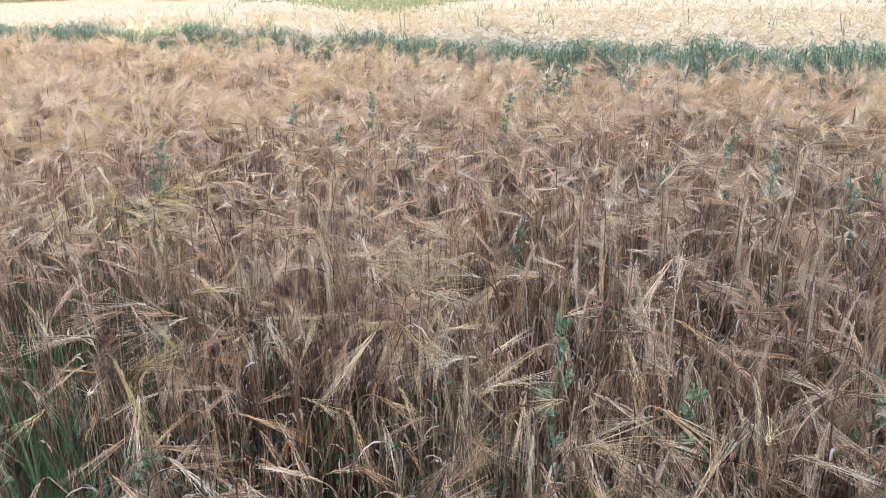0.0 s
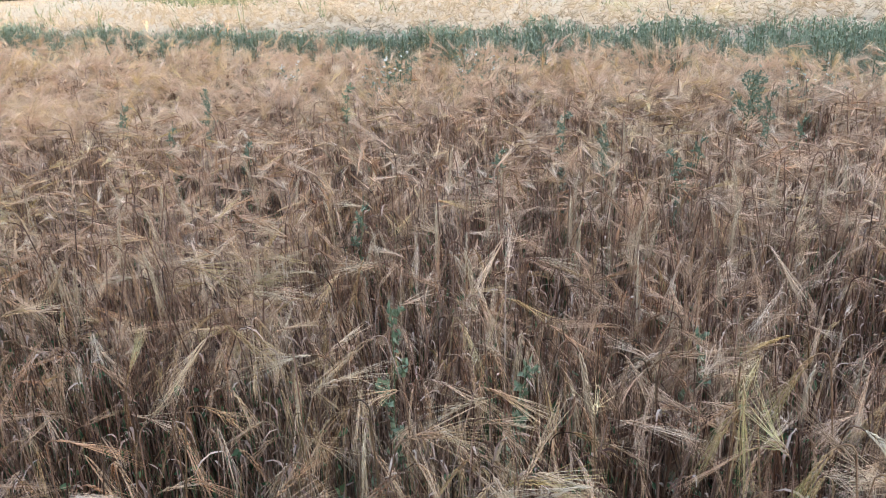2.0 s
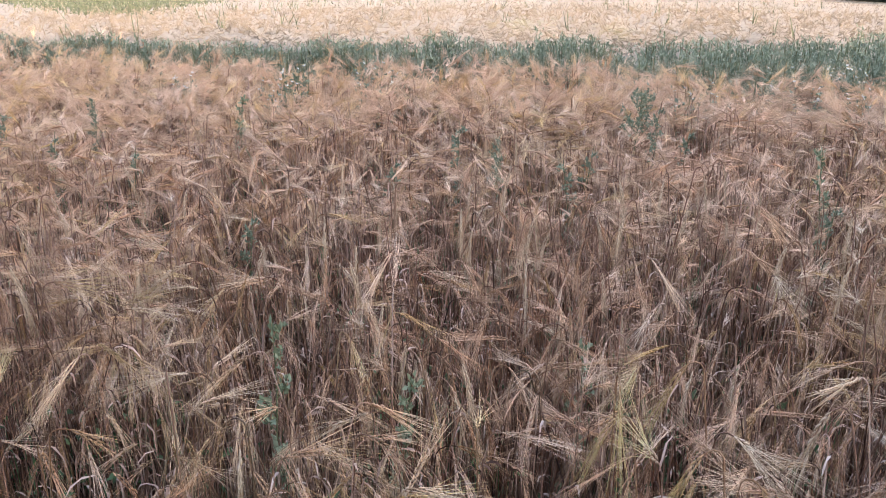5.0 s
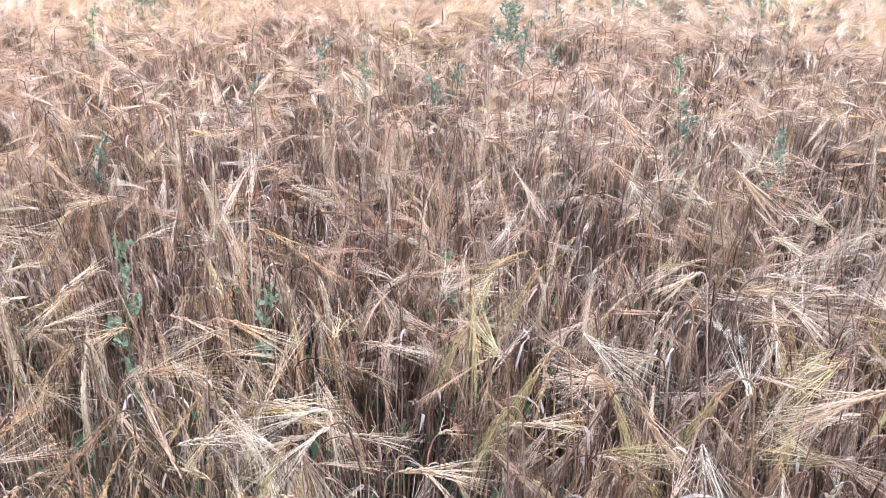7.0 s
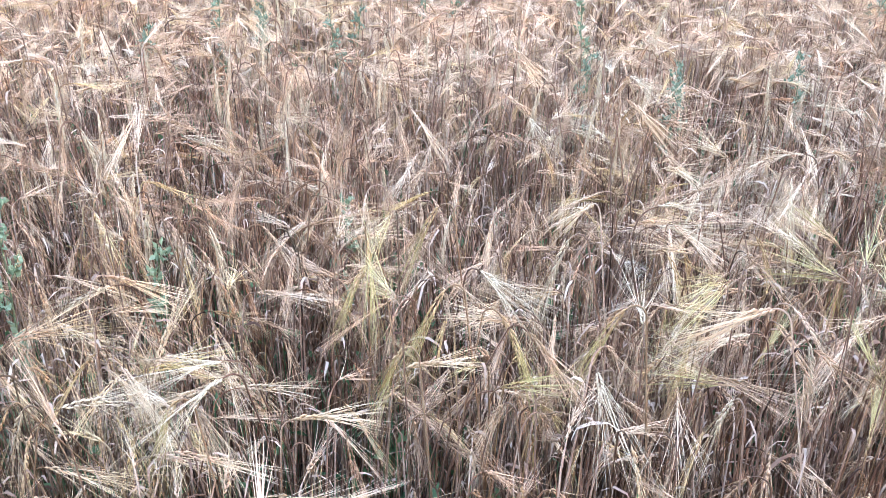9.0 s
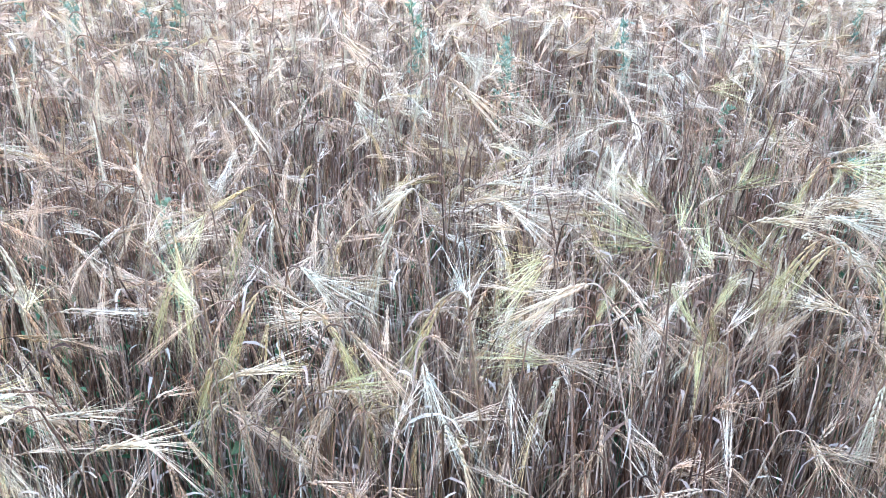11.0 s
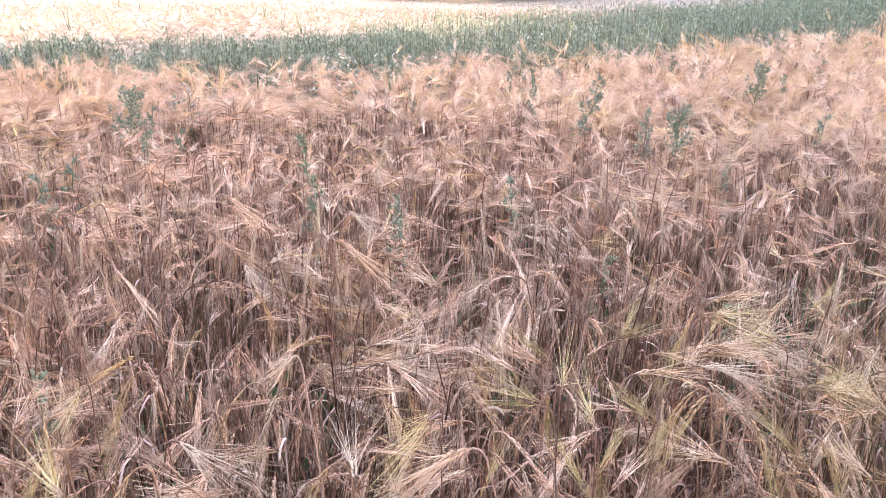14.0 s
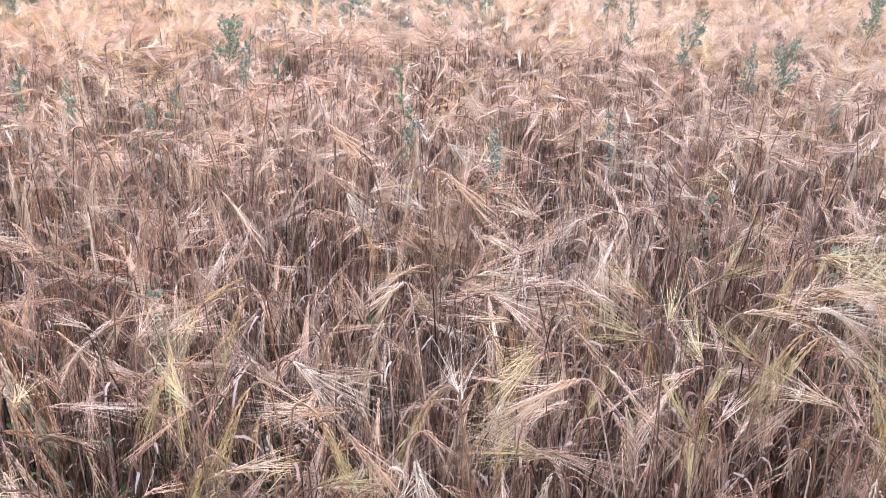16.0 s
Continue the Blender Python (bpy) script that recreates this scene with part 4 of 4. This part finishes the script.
# ---- trees ----
def tree_kind(name, seed, height, width, low, leaves, leaf, label, trunk=0.16, flat=False):
    """Tapered trunk, limbs, and a crown of leaf clumps between low and height."""
    rng = np.random.default_rng(seed)
    tr, cr = Soup(), Soup()
    t = np.linspace(0, 1, 7)
    ax = np.stack([0.15 * np.sin(3 * t + seed), 0.12 * np.sin(2.3 * t), height * 0.92 * t], -1)
    tubes(tr, ax[None], (trunk * np.array([1.35, 1.0, 0.85, 0.65, 0.45, 0.25, 0.06]))[None], 8)
    cl = 90
    zc = low + (height - low) * rng.random(cl)
    prof = np.ones(cl) if flat else np.sin(np.clip((zc - low) / (height - low), 0.06, 0.97) * np.pi * 0.86 + 0.25)
    aa_ = rng.uniform(0, 2 * np.pi, cl)
    rc = width * 0.5 * prof * np.sqrt(rng.random(cl))
    cc = np.stack([rc * np.cos(aa_), rc * np.sin(aa_), zc], -1)
    for c in cc[::4]:
        b = np.array([0.05, 0, max(0.3, c[2] - 0.35 * np.hypot(c[0], c[1]) - 0.3)])
        tubes(tr, np.stack([b, (b + c) / 2 + [0, 0, 0.12], c])[None], np.array([[0.05, 0.035, 0.012]]), 4)
    which = rng.integers(0, cl, leaves)
    C = cc[which] + rng.normal(0, 1, (leaves, 3)) * np.array([0.42, 0.42, 0.3]) * width / 5
    C[:, 2] = np.maximum(C[:, 2], 0.1)
    fine = np.where((C[:, 2] < 2.2) & (height < 10.5), 0.6, 1.0)
    leaf_quads(cr, C, unit(rng.normal(0, 1, (leaves, 3)) - [0, 0, 0.3]), rng.uniform(0.6, 1.3, leaves) * leaf * fine, rng)
    if low < 0.2 and height < 10.5:
        m = int(leaves * 1.3)
        a_, r_ = rng.uniform(0, 2 * np.pi, m), width * 0.42 * np.sqrt(rng.random(m))
        C = np.stack([r_ * np.cos(a_), r_ * np.sin(a_), 0.08 + min(2.2, height * 0.8) * rng.random(m)], -1)
        leaf_quads(cr, C, unit(rng.normal(0, 1, (m, 3)) - [0, 0, 0.3]), rng.uniform(0.6, 1.3, m) * leaf * 0.55, rng)
    top = tagged(new(name), label, "tree")
    part("trunk", tr.mesh("trunk", M_BARK, True), top)
    part("crown", cr.mesh("crown", M_CROWN), top)
    return top


def polar(a, r, turn=0.0, scale=1.0):
    return at(r * math.sin(radians(a)), r * math.cos(radians(a)), turn, scale)


SKIRT = tree_kind("leafy_tree", 401, 8.5, 5.0, 0.12, 1300, 0.40, "dense dark green tree with foliage down to the ground")
SKIRT.matrix_basis = polar(33.0, 63)
TRUNKY = tree_kind("tree", 402, 10, 6.0, 1.1, 3200, 0.30, "tall tree with a bare trunk and dark green crown", 0.17)
TRUNKY.matrix_basis = polar(45.8, 66)
SHRUB = tree_kind("shrub", 403, 1.5, 1.3, 0.05, 1500, 0.11, "low rounded dark shrub at the field's edge", 0.03)
SHRUB.matrix_basis = polar(39.6, 60.5)
# kind, bearing, distance, scale
for kd, a0, r0, sc in ((SKIRT, 34.6, 64, 0.95), (SKIRT, 36.2, 63, 0.9), (SKIRT, 37.7, 66, 0.85), (SKIRT, 35.4, 68, 1.1), (TRUNKY, 26.4, 66, 0.55), (SKIRT, 28.1, 70, 0.3), (SKIRT, 29.9, 66, 0.38), (SKIRT, 41.2, 60.5, 0.5), (TRUNKY, 42.6, 61, 0.6), (SKIRT, 41.9, 62, 0.45), (SHRUB, 42.4, 61, 0.9),
                       (TRUNKY, 44.6, 64, 0.5), (SKIRT, 47.0, 74, 0.8), (TRUNKY, 47.4, 70, 0.9), (SHRUB, 48.9, 63, 1.1), (SHRUB, 49.4, 64, 1.3), (SKIRT, 50.4, 64, 0.8), (SKIRT, 51.8, 62, 0.9), (SKIRT, 53.2, 56, 0.75), (TRUNKY, 53.4, 54.5, 1.1), (SKIRT, 54.4, 55, 0.6), (SKIRT, 57.0, 48, 0.9), (SKIRT, 58.6, 46, 0.8), (SKIRT, 60.2, 42, 0.8), (TRUNKY, 59.4, 45, 1.0), (SKIRT, 61.8, 41, 0.8), (SKIRT, 63.2, 40, 0.7),
                       (SHRUB, 64.2, 33, 0.7), (SHRUB, 65.0, 32, 0.5), (SHRUB, 66.9, 36, 0.6), (SKIRT, 70.5, 40, 1.0), (SKIRT, 73.0, 38, 1.1), (SKIRT, 75.5, 36, 1.1), (SKIRT, -21.5, 62, 1.0), (SKIRT, -19.6, 64, 0.9), (SKIRT, -16.8, 62, 1.0), (SKIRT, -15.2, 61, 0.8), (SKIRT, -14.0, 62, 0.7), (SHRUB, -12.8, 61, 1.3), (SKIRT, -24, 63, 1.0)):
    copy_thing(kd, polar(a0, r0, a0 * 57, sc))

# wood behind
so = Soup()
n = 26000
a = np.radians(np.concatenate([rng.uniform(-32, 9, n // 2), rng.uniform(50, 84, n - n // 2)]))
r = np.concatenate([rng.uniform(84, 100, n // 2), rng.uniform(74, 90, n - n // 2)])
x, y = r * np.sin(a), r * np.cos(a)
top_ = 9 + 2 * smooth_noise(x, y, 8, 51)
leaf_quads(so, np.stack([x, y, ground_z(x, y) + top_ * rng.random(n) ** 1.3], -1), unit(rng.normal(0, 1, (n, 3))), rng.uniform(0.5, 1.1, n), rng)
tagged(new("far_wood", so.mesh("far_wood", M_CROWN)), "dark green wood beyond the fields", "wood", kind="stuff")

# unseen tree belt, added behind the walk to hold sun off near crop
BELT = tree_kind("shade_tree", 404, 11.0, 5.0, 0.3, 1700, 1.7, "broad dense leafy tree, unseen, added to shade the near crop", flat=True)
tagged(BELT, group="trees of the shelter belt")
rng = np.random.default_rng(91)
REACH = (11.2 - 0.75) / math.tan(SUN_ELEV) + 5.0
for j in range(37):
    # each stands one shadow's length towards the sun from the far side of the weeds
    fx = -24 + 1.45 * j
    fy = float(on_line(FAR_LINE, fx)) if fx > -14 else 14.3 - 0.48 * (fx + 14)
    fy += 0.9 * max(0.0, fx - 10.5)
    m = at(fx - SUN_TRAVEL.x * REACH, fy - SUN_TRAVEL.y * REACH, rng.uniform(0, 360), 1.0, rng.uniform(0.99, 1.01), 0.0)
    if j == 0:
        BELT.matrix_basis = m
    else:
        copy_thing(BELT, m)


# ---- built things at the far edge ----
def box(soup, x0, y0, z0, x1, y1, z1):
    v = [(x, y, z) for z in (z0, z1) for y in (y0, y1) for x in (x0, x1)]
    soup.add(v, [(0, 2, 3), (0, 3, 1), (4, 5, 7), (4, 7, 6), (0, 1, 5), (0, 5, 4), (2, 6, 7), (2, 7, 3), (0, 4, 6), (0, 6, 2), (1, 3, 7), (1, 7, 5)])
    return soup


def red_shed(m):
    top = tagged(new("red_shed"), "small red wooden shed with white corner boards", "shed")
    part("wall", box(Soup(), -1.6, -1.2, 0.3, 1.6, 1.2, 3.2).mesh("wall", M_RED), top)
    part("plinth", box(Soup(), -1.55, -1.16, -0.9, 1.55, 1.16, 0.3).mesh("plinth", M_GREY), top)
    for j in range(10):
        part("board", box(Soup(), -1.59 + 0.318 * j, -1.222 - 0.006 * (j % 2), 0.28, -1.59 + 0.318 * j + 0.305, -1.202, 3.2).mesh("board", M_RED), top)
    for xx in (-1.66, 0.1, 1.52):
        part("corner_board", box(Soup(), xx, -1.26, 0.26, xx + 0.14, -1.232, 3.2).mesh("corner_board", M_WHITE), top)
    rf = Soup().add([(-1.9, -1.5, 3.1), (1.9, -1.5, 3.1), (1.9, 0, 4.1), (-1.9, 0, 4.1), (-1.9, 1.5, 3.1), (1.9, 1.5, 3.1), (-1.9, -1.5, 3.2), (1.9, -1.5, 3.2), (1.9, 0, 4.2), (-1.9, 0, 4.2), (-1.9, 1.5, 3.2), (1.9, 1.5, 3.2)],
                    [(0, 1, 2), (0, 2, 3), (3, 2, 5), (3, 5, 4), (6, 8, 7), (6, 9, 8), (9, 11, 8), (9, 10, 11), (0, 7, 1), (0, 6, 7), (4, 5, 11), (4, 11, 10)])
    part("roof", rf.mesh("roof", M_ROOF), top)
    top.matrix_basis = m
    return top


red_shed(polar(65.7, 44, -65.7))


def pole(name, radius, tall, mat, label, m, cap=True):
    so = Soup()
    z = np.linspace(-0.3, tall, 7)
    tubes(so, np.stack([0.01 * np.sin(z), 0 * z, z], -1)[None], radius * np.linspace(1.0, 0.75, 7)[None], 10)
    top = tagged(new(name), label, "pole")
    part("shaft", so.mesh("shaft", mat, True), top)
    if cap:
        part("cap", box(Soup(), -radius, -radius, tall - 0.02, radius, radius, tall + 0.05).mesh("cap", mat), top)
    top.matrix_basis = m
    return top


pole("weathered_post", 0.21, 7.0, M_GREY, "weathered grey post beside the crop", polar(69.6, 17.0))
pole("lamp_post", 0.05, 6.0, M_GREY, "thin pale post before the trees", polar(48.3, 61.0))
# rank herbs beside the post
for j in range(48):
    a0, r0 = rng.uniform(69.6, 76), rng.uniform(15, 23)
    copy_thing(STRIP[j % 4], polar(a0, r0, j * 50, rng.uniform(1.15, 1.5)))
